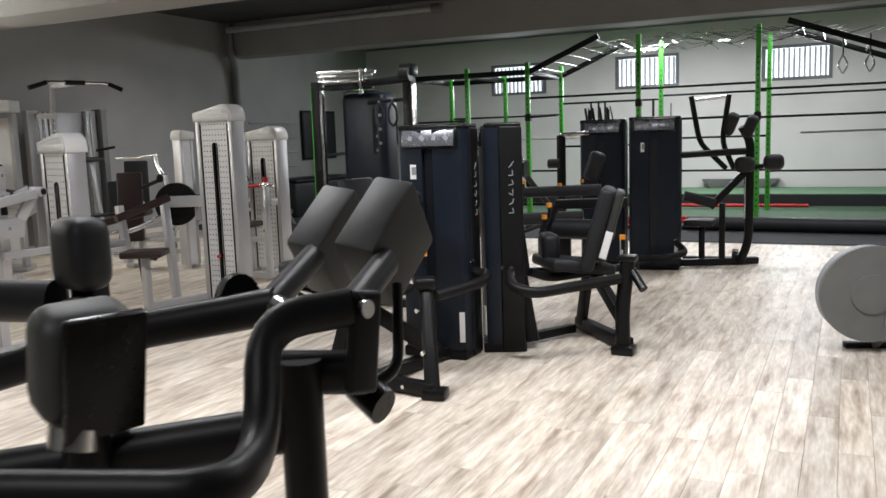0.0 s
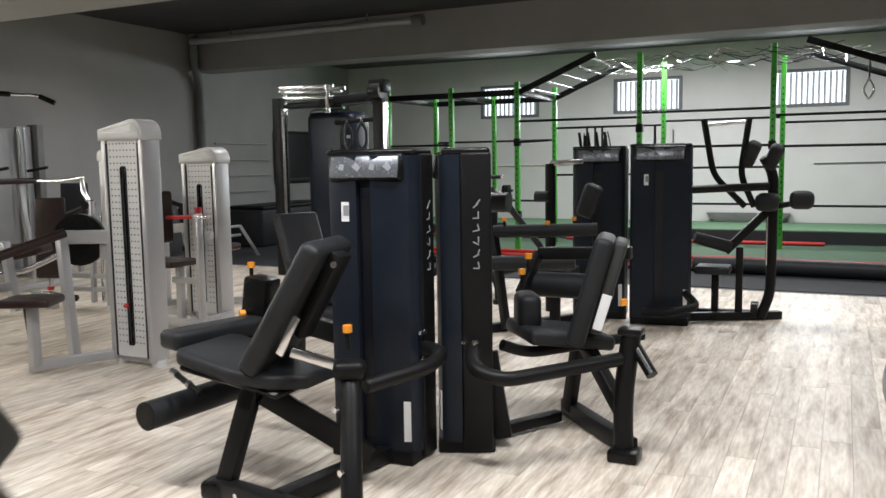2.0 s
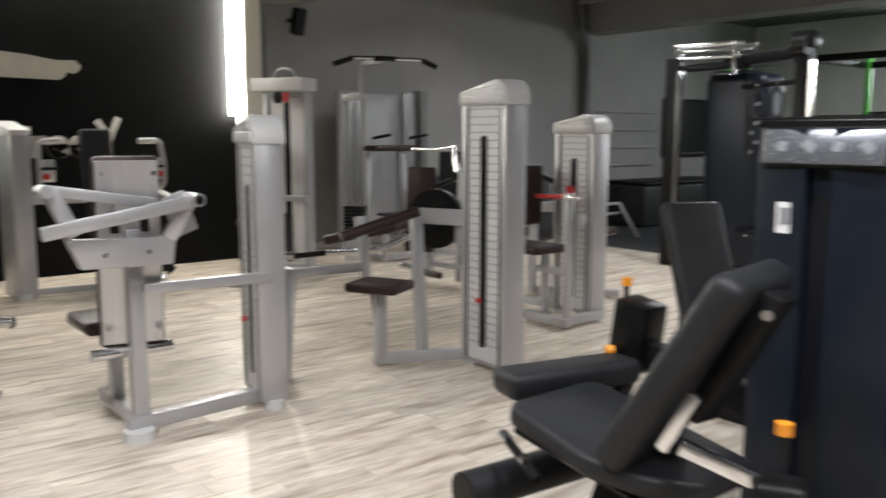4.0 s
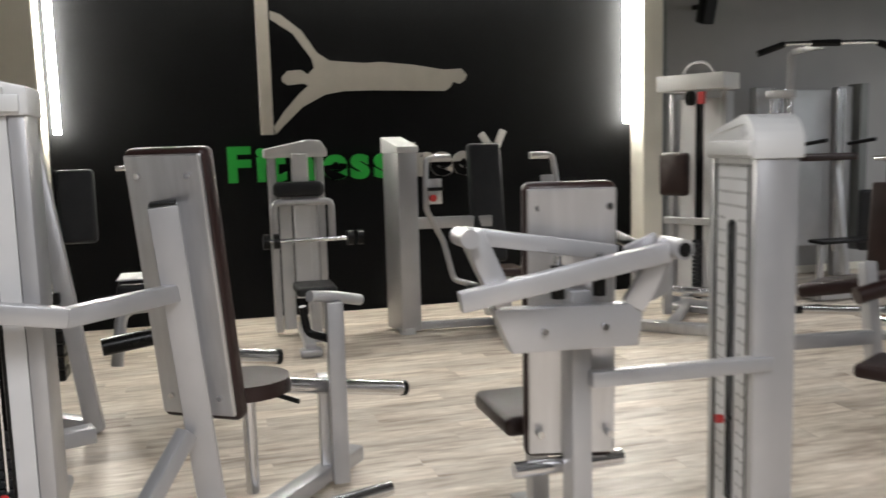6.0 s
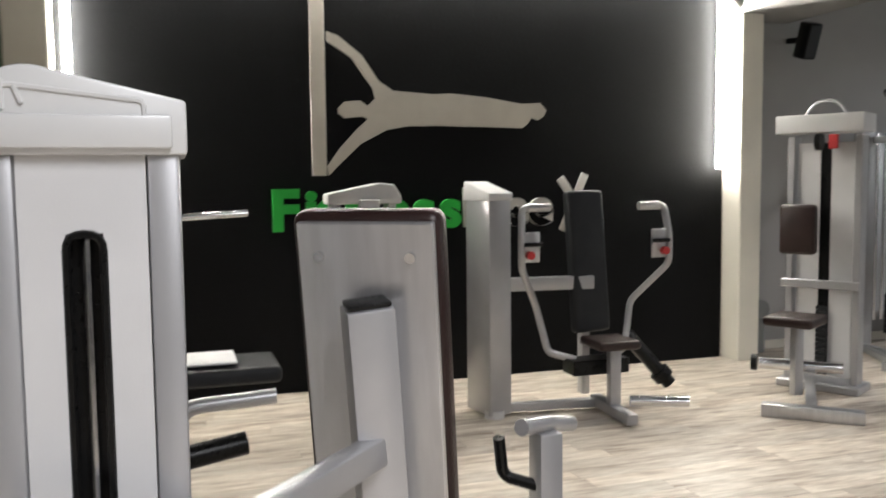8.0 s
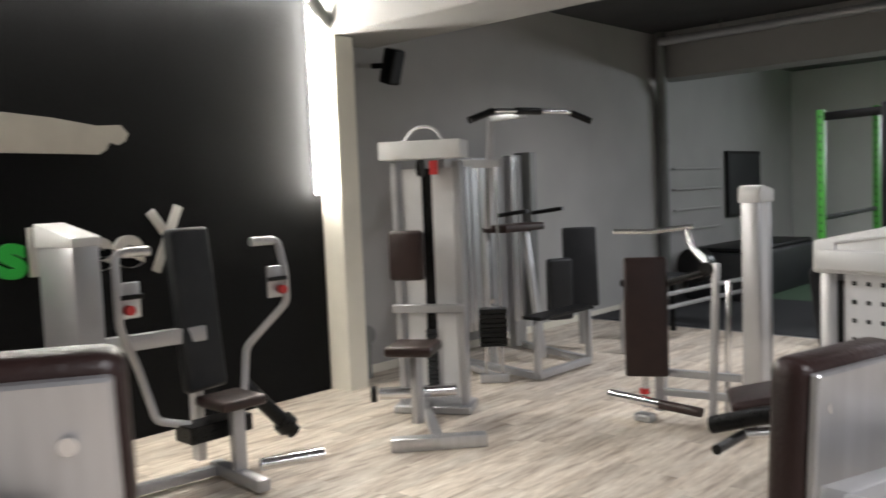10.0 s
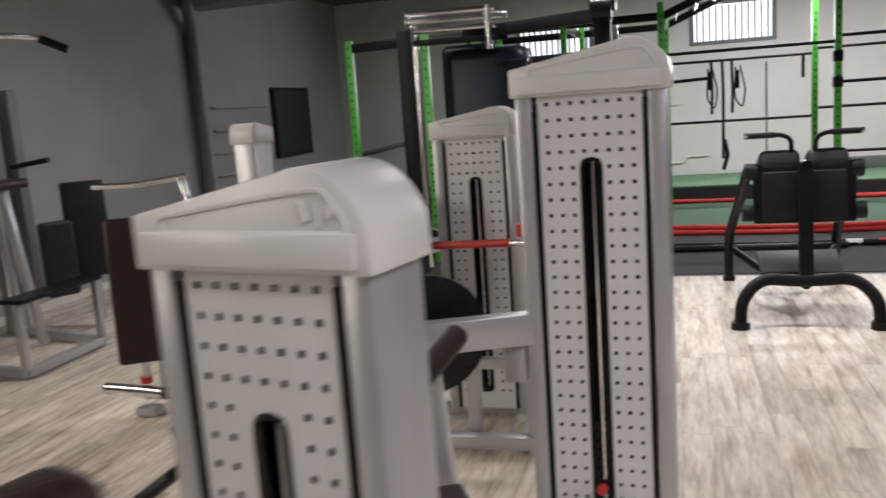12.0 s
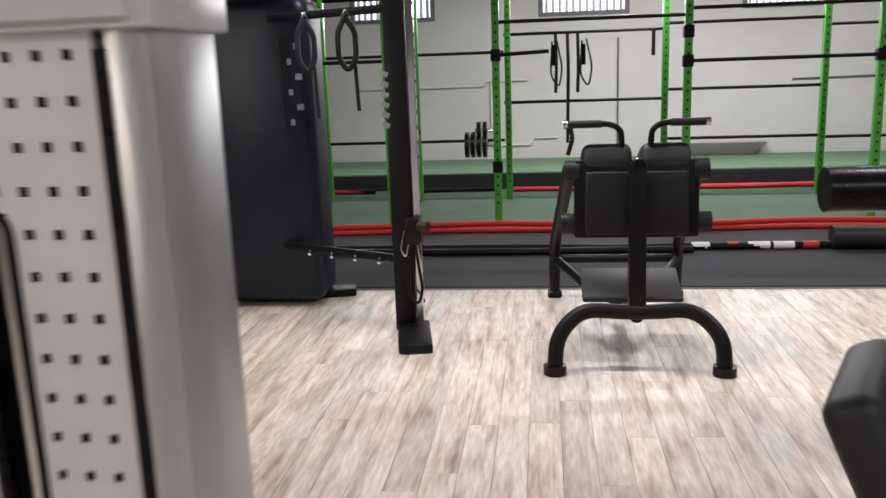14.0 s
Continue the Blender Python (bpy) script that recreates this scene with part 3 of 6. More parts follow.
    tb(t, "floor_disc", [(-5.3, 3.96, 0), (-5.3, 3.96, 0.05)], 0.075, CAP)
    return t


def chest_machine():
    t = thing("chest_press", (-5.7, 2.5, 0), "silver seated press with tall plated backrest and round brown seat", "gym machine", "silver machines")
    stack_tower(t, -5.655, -5.365, 2.19, 0.2, 0.04, 1.60, 1.72, face="+x", holes=False, flip=True, slot_drop=0.13, seals=False)
    m = turn(0, 8, -33)
    bx(t, "back_plate", (-5.86, 2.73, 1.0), (0.02, 0.3, 0.94), BRUSHED, m, 0.004)
    pad(t, "backrest", (-5.904, 2.751, 1.0), (0.075, 0.33, 0.99), LEATHER, m, "brown leather backrest")
    for dy in (-0.1, 0.1):
        for z in (0.6, 1.4):
            p = Vector((-5.86, 2.73, 1.0)) + m @ Vector((0.008, dy, z - 1.0))
            tb(t, "bolt", [p, p + m @ Vector((0.012, 0, 0))], 0.011, STEEL, 0)
    br(t, "back_post", (-5.93, 2.80, 0.08), (-5.77, 2.69, 1.3), 0.1, 0.08, SILVER, up=(1, 0, 0))
    br(t, "post_cap", (-5.77, 2.69, 1.3), (-5.769, 2.689, 1.312), 0.09, 0.07, BLACK_PLASTIC, up=(1, 0, 0))
    br(t, "tower_arm", (-5.40, 2.08, 1.06), (-5.45, 2.42, 1.0), 0.05, 0.06, SILVER)
    br(t, "tower_arm", (-5.45, 2.40, 1.0), (-5.8, 2.72, 1.0), 0.05, 0.06, SILVER)
    tb(t, "arm_bolt", [(-5.36, 2.1, 1.0), (-5.36, 2.1, 1.12)], 0.02, STEEL)
    part("seat", tube_bm([(-6.2, 2.95, 0.52), (-6.2, 2.95, 0.58)], 0.17, 28), LEATHER, t, "round brown leather seat")
    tb(t, "seat_stem", [(-6.2, 2.95, 0.1), (-6.2, 2.95, 0.52)], 0.028, STEEL)
    tb(t, "seat_lever", [(-6.16, 3.0, 0.53), (-6.05, 3.14, 0.5)], 0.01, BLACK_PLASTIC)
    br(t, "base_rail", (-5.75, 2.74, 0.07), (-6.6, 3.45, 0.07), 0.08, 0.07, SILVER)
    br(t, "brace", (-5.55, 2.4, 0.06), (-5.82, 2.72, 0.5), 0.06, 0.06, SILVER)
    br(t, "front_post", (-6.3, 3.33, 0.06), (-6.3, 3.33, 0.84), 0.07, 0.09, SILVER, up=(1, 0, 0))
    br(t, "front_leg", (-6.42, 3.3, 0.06), (-6.42, 3.3, 0.5), 0.08, 0.08, BRUSHED, up=(1, 0, 0))
    tb(t, "handle_bar", [(-6.22, 3.22, 0.88), (-6.3, 3.33, 0.86), (-6.4, 3.46, 0.82)], 0.024, SILVER, 0)
    tb(t, "crank", [(-6.34, 3.2, 0.82), (-6.36, 3.22, 0.7), (-6.3, 3.31, 0.68)], 0.018, BLACK_PLASTIC, 0.03)
    tb(t, "roller", [(-6.3, 3.12, 0.5), (-6.5, 3.66, 0.38)], 0.034, STEEL, 0, label="knurled steel foot roller")
    tb(t, "roller_cap", [(-6.498, 3.655, 0.381), (-6.505, 3.675, 0.377)], 0.036, BLACK_PLASTIC, 0)
    tb(t, "roller", [(-6.55, 2.8, 0.6), (-6.66, 3.1, 0.54)], 0.034, STEEL, 0)
    tb(t, "roller_cap", [(-6.659, 3.098, 0.541), (-6.667, 3.12, 0.537)], 0.036, BLACK_PLASTIC, 0)
    tb(t, "roller", [(-5.95, 3.2, 0.1), (-6.05, 3.5, 0.1)], 0.03, STEEL, 0)
    return t


def rotary_machine():
    t = thing("rotary_machine", (-5.6, 7.5, 0), "silver machine with perforated tower, red lever and brown pads", "gym machine", "silver machines")
    stack_tower(t, -5.86, -5.44, 7.45, 0.18, 0.05, 1.43, 1.56)
    pad(t, "back_pad", (-5.92, 7.2, 0.95), (0.09, 0.3, 0.46), LEATHER, None, "brown leather back pad")
    pad(t, "seat", (-5.75, 7.1, 0.57), (0.42, 0.34, 0.06), LEATHER, None, "brown leather seat")
    br(t, "seat_post", (-5.65, 7.15, 0.05), (-5.65, 7.15, 0.55), 0.06, 0.06, SILVER)
    tb(t, "lever", [(-5.82, 7.2, 0.95), (-5.42, 7.1, 0.97)], 0.018, REDP)
    tb(t, "handle", [(-5.42, 7.1, 0.97), (-5.18, 7.02, 0.97)], 0.016, STEEL)
    br(t, "front_post", (-5.36, 7.1, 0.04), (-5.36, 7.1, 1.0), 0.05, 0.06, SILVER)
    tb(t, "post_knob", [(-5.36, 7.1, 1.0), (-5.36, 7.1, 1.05)], 0.03, REDP)
    br(t, "side_arm", (-5.4, 7.3, 0.8), (-5.22, 7.05, 0.8), 0.05, 0.06, SILVER)
    br(t, "lower_rail", (-5.7, 7.12, 0.42), (-5.34, 7.1, 0.42), 0.05, 0.05, SILVER)
    br(t, "base_rail", (-5.8, 7.08, 0.06), (-5.32, 7.08, 0.06), 0.07, 0.06, SILVER)
    br(t, "base_rail", (-5.4, 7.08, 0.06), (-5.4, 7.55, 0.06), 0.06, 0.06, SILVER)
    br(t, "base_rail", (-6.35, 7.45, 0.06), (-5.8, 7.5, 0.06), 0.06, 0.06, SILVER)
    return t


def incline_machine():
    t = thing("incline_press", (-7.6, 7.7, 0), "silver press machine with upright dark pad and slim tower", "gym machine", "silver machines")
    stack_tower(t, -7.31, -7.09, 7.85, 0.12, 0.04, 1.54, 1.64, face="-x", slot=False, holes=False)
    pad(t, "backrest", (-7.86, 7.66, 0.74), (0.3, 0.07, 0.84), LEATHER, turn(-6, 0, 30), "dark brown leather backrest")
    br(t, "back_post", (-7.8, 7.74, 0.06), (-7.8, 7.77, 0.8), 0.06, 0.07, SILVER, up=(1, 0, 0))
    tb(t, "seat_stem", [(-7.86, 7.62, 0.1), (-7.86, 7.64, 0.4)], 0.022, STEEL)
    tb(t, "stem_collar", [(-7.86, 7.62, 0.2), (-7.86, 7.62, 0.235)], 0.035, REDP)
    tb(t, "foot_roller", [(-8.15, 7.64, 0.15), (-7.72, 7.58, 0.15)], 0.036, STEEL, 0)
    tb(t, "roller_sleeve", [(-7.72, 7.58, 0.15), (-7.4, 7.54, 0.15)], 0.034, LEATHER, 0)
    for z in (0.2, 0.34):
        br(t, "base_rail", (-7.8, 7.74, z), (-7.25, 7.84, z), 0.05, 0.05, SILVER)
    br(t, "frame_post", (-7.44, 7.8, 0.06), (-7.4, 7.8, 1.12), 0.045, 0.05, SILVER)
    br(t, "frame_post", (-7.36, 7.86, 0.06), (-7.34, 7.86, 1.0), 0.035, 0.04, STEEL)
    tb(t, "lever_arm", [(-7.42, 7.8, 1.06), (-7.52, 7.86, 1.14), (-7.64, 7.92, 1.22), (-7.68, 7.94, 1.34)], 0.026, STEEL, 0.05)
    tb(t, "lever_arm", [(-7.42, 7.8, 1.08), (-7.6, 7.78, 1.02), (-7.78, 7.76, 0.96)], 0.024, BLACK)
    tb(t, "handle_bar", [(-8.2, 7.82, 1.33), (-7.95, 7.88, 1.325), (-7.64, 7.95, 1.36)], 0.018, STEEL, 0.05)
    tb(t, "pivot", [(-7.46, 7.76, 1.08), (-7.46, 7.86, 1.08)], 0.05, BLACK_PLASTIC, 0)
    bx(t, "foot", (-7.86, 7.62, 0.03), (0.14, 0.1, 0.06), SILVER, None, 0.02, 2)
    return t


def lat_row_machine():
    t = thing("row_machine", (-8.9, 6.6, 0), "silver seated cable row machine with perforated column and brown pads", "gym machine", "silver machines")
    a = Vector((-9.2, 6.85, 0))
    R = 0.0
    # column, turned towards the room
    def sw(bm):
        swing(bm, (-9.2, 6.85, 0), 30)
        bmesh.ops.translate(bm, verts=bm.verts, vec=(0.12, 0.05, 0))
        return bm
    for dx in (-0.24, 0.24):
        part("column_post", sw(box_bm((-9.2 + dx, 6.85, 0.95), (0.05, 0.14, 1.8), None, 0.006)), SILVER, t)
    for dx in (-0.12, 0.12):
        part("panel", sw(box_bm((-9.2 + dx, 6.83, 0.95), (0.16, 0.012, 1.7), None, 0)), PANEL, t)
    part("slot_back", sw(box_bm((-9.2, 6.86, 0.95), (0.09, 0.02, 1.7), None, 0)), BLACK_PLASTIC, t)
    part("head_box", sw(box_bm((-9.2, 6.78, 1.93), (0.62, 0.3, 0.13), None, 0.01, 2)), CAP, t)
    part("head_hoop", sw(tube_bm([(-9.36, 6.8, 1.98), (-9.28, 6.8, 2.1), (-9.12, 6.8, 2.1), (-9.04, 6.8, 1.98)], 0.012, 8, 0.08)), SILVER, t)
    part("pulley", sw(tube_bm([(-9.22, 6.66, 1.8), (-9.18, 6.66, 1.8)], 0.06, 16)), BLACK_PLASTIC, t)
    part("pulley_bracket", sw(box_bm((-9.1, 6.66, 1.8), (0.06, 0.04, 0.1), None, 0.004)), REDP, t)
    part("mid_rail", sw(box_bm((-9.2, 6.74, 0.78), (0.56, 0.05, 0.06), None, 0.006)), SILVER, t)
    for k in range(14):
        part("stack_plate", sw(box_bm((-9.2, 6.8, 0.16 + 0.034 * k), (0.08, 0.03, 0.028), None, 0.003)), VINYL, t)
    part("chest_pad", sw(box_bm((-9.32, 6.62, 1.18), (0.26, 0.09, 0.36), None, 0.03, 3)), LEATHER, t, "brown leather chest pad")
    part("seat", sw(box_bm((-9.2, 6.25, 0.58), (0.34, 0.34, 0.07), None, 0.025, 3)), LEATHER, t, "brown leather seat")
    br(t, "seat_post", (-8.78, 6.4, 0.06), (-8.8, 6.42, 0.56), 0.06, 0.07, SILVER)
    part("base_foot", bar_bm((-8.62, 5.98, 0.04), (-8.2, 6.45, 0.04), 0.1, 0.08), BRUSHED, t)
    br(t, "base_rail", (-8.42, 6.22, 0.05), (-9.1, 6.8, 0.05), 0.07, 0.06, SILVER)
    tb(t, "foot_roller", [(-9.2, 6.42, 0.2), (-8.82, 6.85, 0.2)], 0.045, STEEL, 0)
    tb(t, "roller_cap", [(-9.21, 6.41, 0.2), (-9.24, 6.38, 0.2)], 0.06, BLACK_PLASTIC, 0)
    part("base_plate", sw(box_bm((-9.2, 6.86, 0.03), (0.6, 0.3, 0.06), None, 0.01)), SILVER, t)
    return t


def cable_station():
    t = thing("dip_station", (-9.6, 8.6, 0), "silver dip and pull-up station with cable column", "gym machine", "silver machines")
    for x, y in ((-10.2, 8.2), (-10.2, 9.2)):
        bx(t, "column_post", (x, y, 1.0), (0.1, 0.18, 1.95), SILVER, None, 0.008)
    bx(t, "column_panel", (-10.24, 8.7, 1.15), (0.03, 0.82, 1.6), SILVER)
    bx(t, "column_panel", (-10.15, 9.35, 1.15), (0.2, 0.1, 1.7), PIPE)
    for d in (-0.07, 0.07):
        tb(t, "stack_rod", [(-9.4 + d * 0.77, 7.83 + d * 0.64, 0.06), (-9.43 + d * 0.77, 7.85 + d * 0.64, 1.84)], 0.013, STEEL, 0)
    tb(t, "stack_cable", [(-9.4, 7.83, 0.66), (-9.43, 7.85, 1.84)], 0.008, BLACK_PLASTIC, 0)
    tb(t, "cable_ball", [(-9.4, 7.83, 0.68), (-9.4, 7.83, 0.72)], 0.025, STEEL, 0)
    br(t, "stack_foot", (-9.5, 7.75, 0.04), (-9.3, 7.91, 0.04), 0.08, 0.07, SILVER)
    br(t, "stack_head", (-9.53, 7.77, 1.86), (-9.33, 7.93, 1.86), 0.08, 0.07, SILVER)
    br(t, "stack_arm", (-9.43, 7.85, 1.86), (-10.2, 8.3, 1.9), 0.05, 0.06, SILVER)
    br(t, "stack_rail", (-9.4, 7.85, 0.04), (-10.15, 8.2, 0.04), 0.05, 0.06, SILVER)
    for y in (8.25, 8.33, 8.41, 9.05, 9.13):
        tb(t, "guide_rod", [(-10.1, y, 0.3), (-10.1, y, 1.95)], 0.014, STEEL)
    for k in range(8):
        bx(t, "stack_plate", (-9.4, 7.83, 0.34 + 0.04 * k), (0.24, 0.16, 0.036), BLACK_PLASTIC, turn(rz=40), 0.004)
    br(t, "front_leg", (-9.75, 8.25, 0.04), (-9.85, 8.3, 1.3), 0.06, 0.06, SILVER)
    br(t, "front_leg", (-9.55, 8.75, 0.04), (-9.7, 8.7, 1.3), 0.06, 0.06, SILVER)
    br(t, "top_arm", (-9.66, 8.1, 1.3), (-9.5, 8.02, 2.24), 0.06, 0.06, SILVER)
    br(t, "top_arm", (-9.5, 8.02, 2.24), (-9.16, 8.08, 2.26), 0.05, 0.05, SILVER)
    tb(t, "pull_up_bar", [(-9.3, 7.5, 2.2), (-9.22, 7.74, 2.28), (-9.02, 8.5, 2.28), (-8.86, 8.62, 2.19)], 0.02, STEEL, 0.04)
    for p, q in (((-9.3, 7.5, 2.2), (-9.23, 7.72, 2.275)), ((-9.17, 7.95, 2.28), (-9.1, 8.2, 2.28)), ((-9.0, 8.52, 2.27), (-8.86, 8.62, 2.19))):
        tb(t, "grip", [p, q], 0.03, BLACK_PLASTIC, 0)
    pad(t, "arm_pad", (-9.7, 8.55, 1.28), (0.28, 0.62, 0.07), LEATHER, None, "dark arm pad")
    for y in (8.3, 8.85):
        tb(t, "dip_handle", [(-9.7, y, 1.4), (-9.35, y, 1.44)], 0.02, BLACK_PLASTIC)
    br(t, "side_rail", (-9.1, 8.05, 0.05), (-10.15, 8.2, 0.05), 0.06, 0.06, SILVER)
    br(t, "front_rail", (-9.1, 8.05, 0.05), (-9.1, 8.85, 0.05), 0.06, 0.06, SILVER)
    br(t, "side_rail", (-9.1, 8.85, 0.05), (-10.1, 9.15, 0.05), 0.06, 0.06, SILVER)
    for y in (8.05, 8.85):
        br(t, "step_leg", (-9.1, y, 0.06), (-9.1, y, 0.52), 0.05, 0.05, SILVER)
    bx(t, "step", (-9.14, 8.45, 0.54), (0.2, 0.84, 0.03), BLACK)
    return t


def leg_press():
    t = thing("seated_machine", (-9.4, 10.2, 0), "black upright padded machine with low bench and plate carriage", "gym machine")
    pad(t, "back_pad", (-9.62, 9.5, 0.86), (0.34, 0.07, 0.8), VINYL, turn(-10, 0, 40))
    pad(t, "side_pad", (-9.6, 9.1, 0.68), (0.26, 0.1, 0.6), VINYL, turn(0, 0, 60))
    br(t, "frame", (-9.66, 9.58, 0.06), (-9.7, 9.62, 0.9), 0.06, 0.06, SILVER)
    bx(t, "bench_top", (-9.4, 10.6, 0.62), (0.36, 0.9, 0.08), VINYL, None, 0.03, 3)
    for y in (10.2, 11.0):
        br(t, "leg", (-9.4, y, 0.0), (-9.4, y, 0.58), 0.05, 0.05, BLACK)
    br(t, "rail", (-9.2, 9.6, 0.5), (-9.0, 12.1, 0.5), 0.04, 0.04, SILVER)
    br(t, "rail", (-9.2, 9.6, 0.36), (-9.0, 12.1, 0.36), 0.04, 0.04, SILVER)
    br(t, "end_leg", (-9.0, 12.1, 0.5), (-8.8, 12.3, 0.0), 0.05, 0.05, SILVER)
    br(t, "end_leg", (-9.2, 9.6, 0.5), (-9.2, 9.6, 0.0), 0.05, 0.05, SILVER)
    for k in range(3):
        part("weight_plate", tube_bm([(-9.25, 11.2 + 0.06 * k, 0.72), (-9.25, 11.24 + 0.06 * k, 0.72)], 0.2, 22), BLACK_PLASTIC, t)
    return t


def pec_machine():
    t = thing("butterfly_machine", (-9.0, 5.0, 0), "silver butterfly machine with tall black pad and swing arms", "gym machine", "silver machines")
    # narrow column seen edge-on
    x, y = -9.5, 4.36
    bx(t, "column", (x, y, 0.74), (0.3, 0.17, 1.44), SILVER, turn(rz=12), 0.008, 2)
    part("column_cap", swing(prism_bm([(x - 0.16, 1.45), (x + 0.16, 1.45), (x + 0.16, 1.5), (x - 0.16, 1.58)], "y", y - 0.095, y + 0.095, 0.008), (x, y, 0), 12), CAP, t)
    tb(t, "column_foot", [(x + 0.1, y, 0), (x + 0.1, y, 0.05)], 0.07, CAP)
    br(t, "cross_rail", (x, y, 0.88), (-9.4, 5.1, 0.88), 0.06, 0.09, SILVER)
    pad(t, "backrest", (-9.46, 5.08, 1.02), (0.09, 0.3, 0.98), VINYL, turn(0, -6, 10), "tall black padded backrest")
    pad(t, "seat", (-9.16, 5.1, 0.5), (0.32, 0.3, 0.06), LEATHER, None, "dark leather seat")
    br(t, "seat_post", (-9.14, 5.12, 0.06), (-9.14, 5.12, 0.48), 0.06, 0.08, SILVER)
    br(t, "back_post", (-9.58, 5.12, 0.06), (-9.58, 5.12, 1.3), 0.06, 0.08, SILVER, up=(1, 0, 0))
    for s in (-1, 1):
        yc = 5.08
        tb(t, "swing_arm", [(-9.34, yc + s * 0.14, 0.36), (-9.45, yc + s * 0.3, 0.4), (-9.5, yc + s * 0.37, 0.72), (-9.3, yc + s * 0.56, 1.0), (-9.3, yc + s * 0.56, 1.2),
                            (-9.34, yc + s * 0.54, 1.4), (-9.34, yc + s * 0.36, 1.4)], 0.024, SILVER, 0.045)
        tb(t, "hand_grip", [(-9.34, yc + s * 0.5, 1.4), (-9.34, yc + s * 0.34, 1.4)], 0.029, BRUSHED, 0)
        bx(t, "hand_plate", (-9.31, yc + s * 0.49, 1.14), (0.02, 0.13, 0.2), BRUSHED, None, 0.015, 2)
        tb(t, "grip_knob", [(-9.29, yc + s * 0.51, 1.09), (-9.25, yc + s * 0.51, 1.09)], 0.028, REDP)
        tb(t, "plate_handle", [(-9.28, yc + s * 0.42, 1.16), (-9.28, yc + s * 0.55, 1.16)], 0.014, BLACK_PLASTIC, 0)
    bx(t, "pivot_block", (-9.32, 5.08, 0.32), (0.18, 0.42, 0.1), BLACK_PLASTIC)
    br(t, "base_rail", (-9.45, 4.3, 0.05), (-9.35, 5.12, 0.05), 0.06, 0.06, SILVER)
    br(t, "base_rail", (-9.4, 5.12, 0.06), (-8.86, 5.1, 0.05), 0.08, 0.07, SILVER)
    tb(t, "foot_roller", [(-8.86, 5.08, 0.18), (-8.72, 5.42, 0.18)], 0.036, STEEL, 0)
    tb(t, "leg_roller", [(-9.5, 5.42, 0.48), (-9.4, 5.72, 0.12)], 0.05, BLACK_PLASTIC, 0)
    tb(t, "roller_ring", [(-9.425, 5.645, 0.21), (-9.412, 5.685, 0.163)], 0.075, BLACK_PLASTIC, 0)
    return t


def pulldown_machine():
    t = thing("pulldown_machine", (-9.4, 3.5, 0), "silver upright machine with guide column and small black seat", "gym machine", "silver machines")
    x, y = -9.75, 3.55
    for s in (-1, 1):
        bx(t, "column_post", (x, y + s * 0.19, 0.75), (0.14, 0.06, 1.44), SILVER, None, 0.008)
    for s in (-0.1, 0.1):
        bx(t, "panel", (x + 0.05, y + s, 0.6), (0.012, 0.1, 1.1), PANEL)
    part("cap", prism_bm([(y - 0.25, 1.45), (y - 0.25, 1.52), (y + 0.1, 1.59), (y + 0.2, 1.58), (y + 0.25, 1.5), (y + 0.25, 1.45)], "x", x - 0.1, x + 0.1, 0.012), CAP, t)
    bx(t, "guide_column", (x + 0.12, y + 0.02, 0.9), (0.08, 0.13, 1.16), PANEL)
    tb(t, "yoke", [(x + 0.2, y - 0.2, 0.78), (x + 0.2, y - 0.2, 1.1), (x + 0.2, y + 0.25, 1.1), (x + 0.2, y + 0.25, 0.78)], 0.028, SILVER, 0.05)
    tb(t, "bar", [(x + 0.24, y - 0.28, 0.8), (x + 0.24, y + 0.4, 0.8)], 0.018, STEEL)
    for yy in (y - 0.3, y - 0.22, y + 0.36, y + 0.44):
        part("collar", tube_bm([(x + 0.24, yy, 0.8), (x + 0.24, yy + 0.05, 0.8)], 0.06, 16), BLACK_PLASTIC, t)
    pad(t, "shoulder_pad", (x + 0.16, y, 1.2), (0.14, 0.4, 0.12), VINYL)
    pad(t, "seat", (-9.2, y + 0.05, 0.46), (0.36, 0.3, 0.07), VINYL, None, "small black seat")
    br(t, "seat_post", (-9.18, y + 0.05, 0.05), (-9.18, y + 0.05, 0.44), 0.06, 0.08, SILVER)
    br(t, "base_rail", (x, y, 0.06), (-8.92, 3.52, 0.05), 0.08, 0.08, SILVER)
    bx(t, "foot", (-8.93, 3.52, 0.03), (0.12, 0.16, 0.06), SILVER, None, 0.02, 2)
    return t


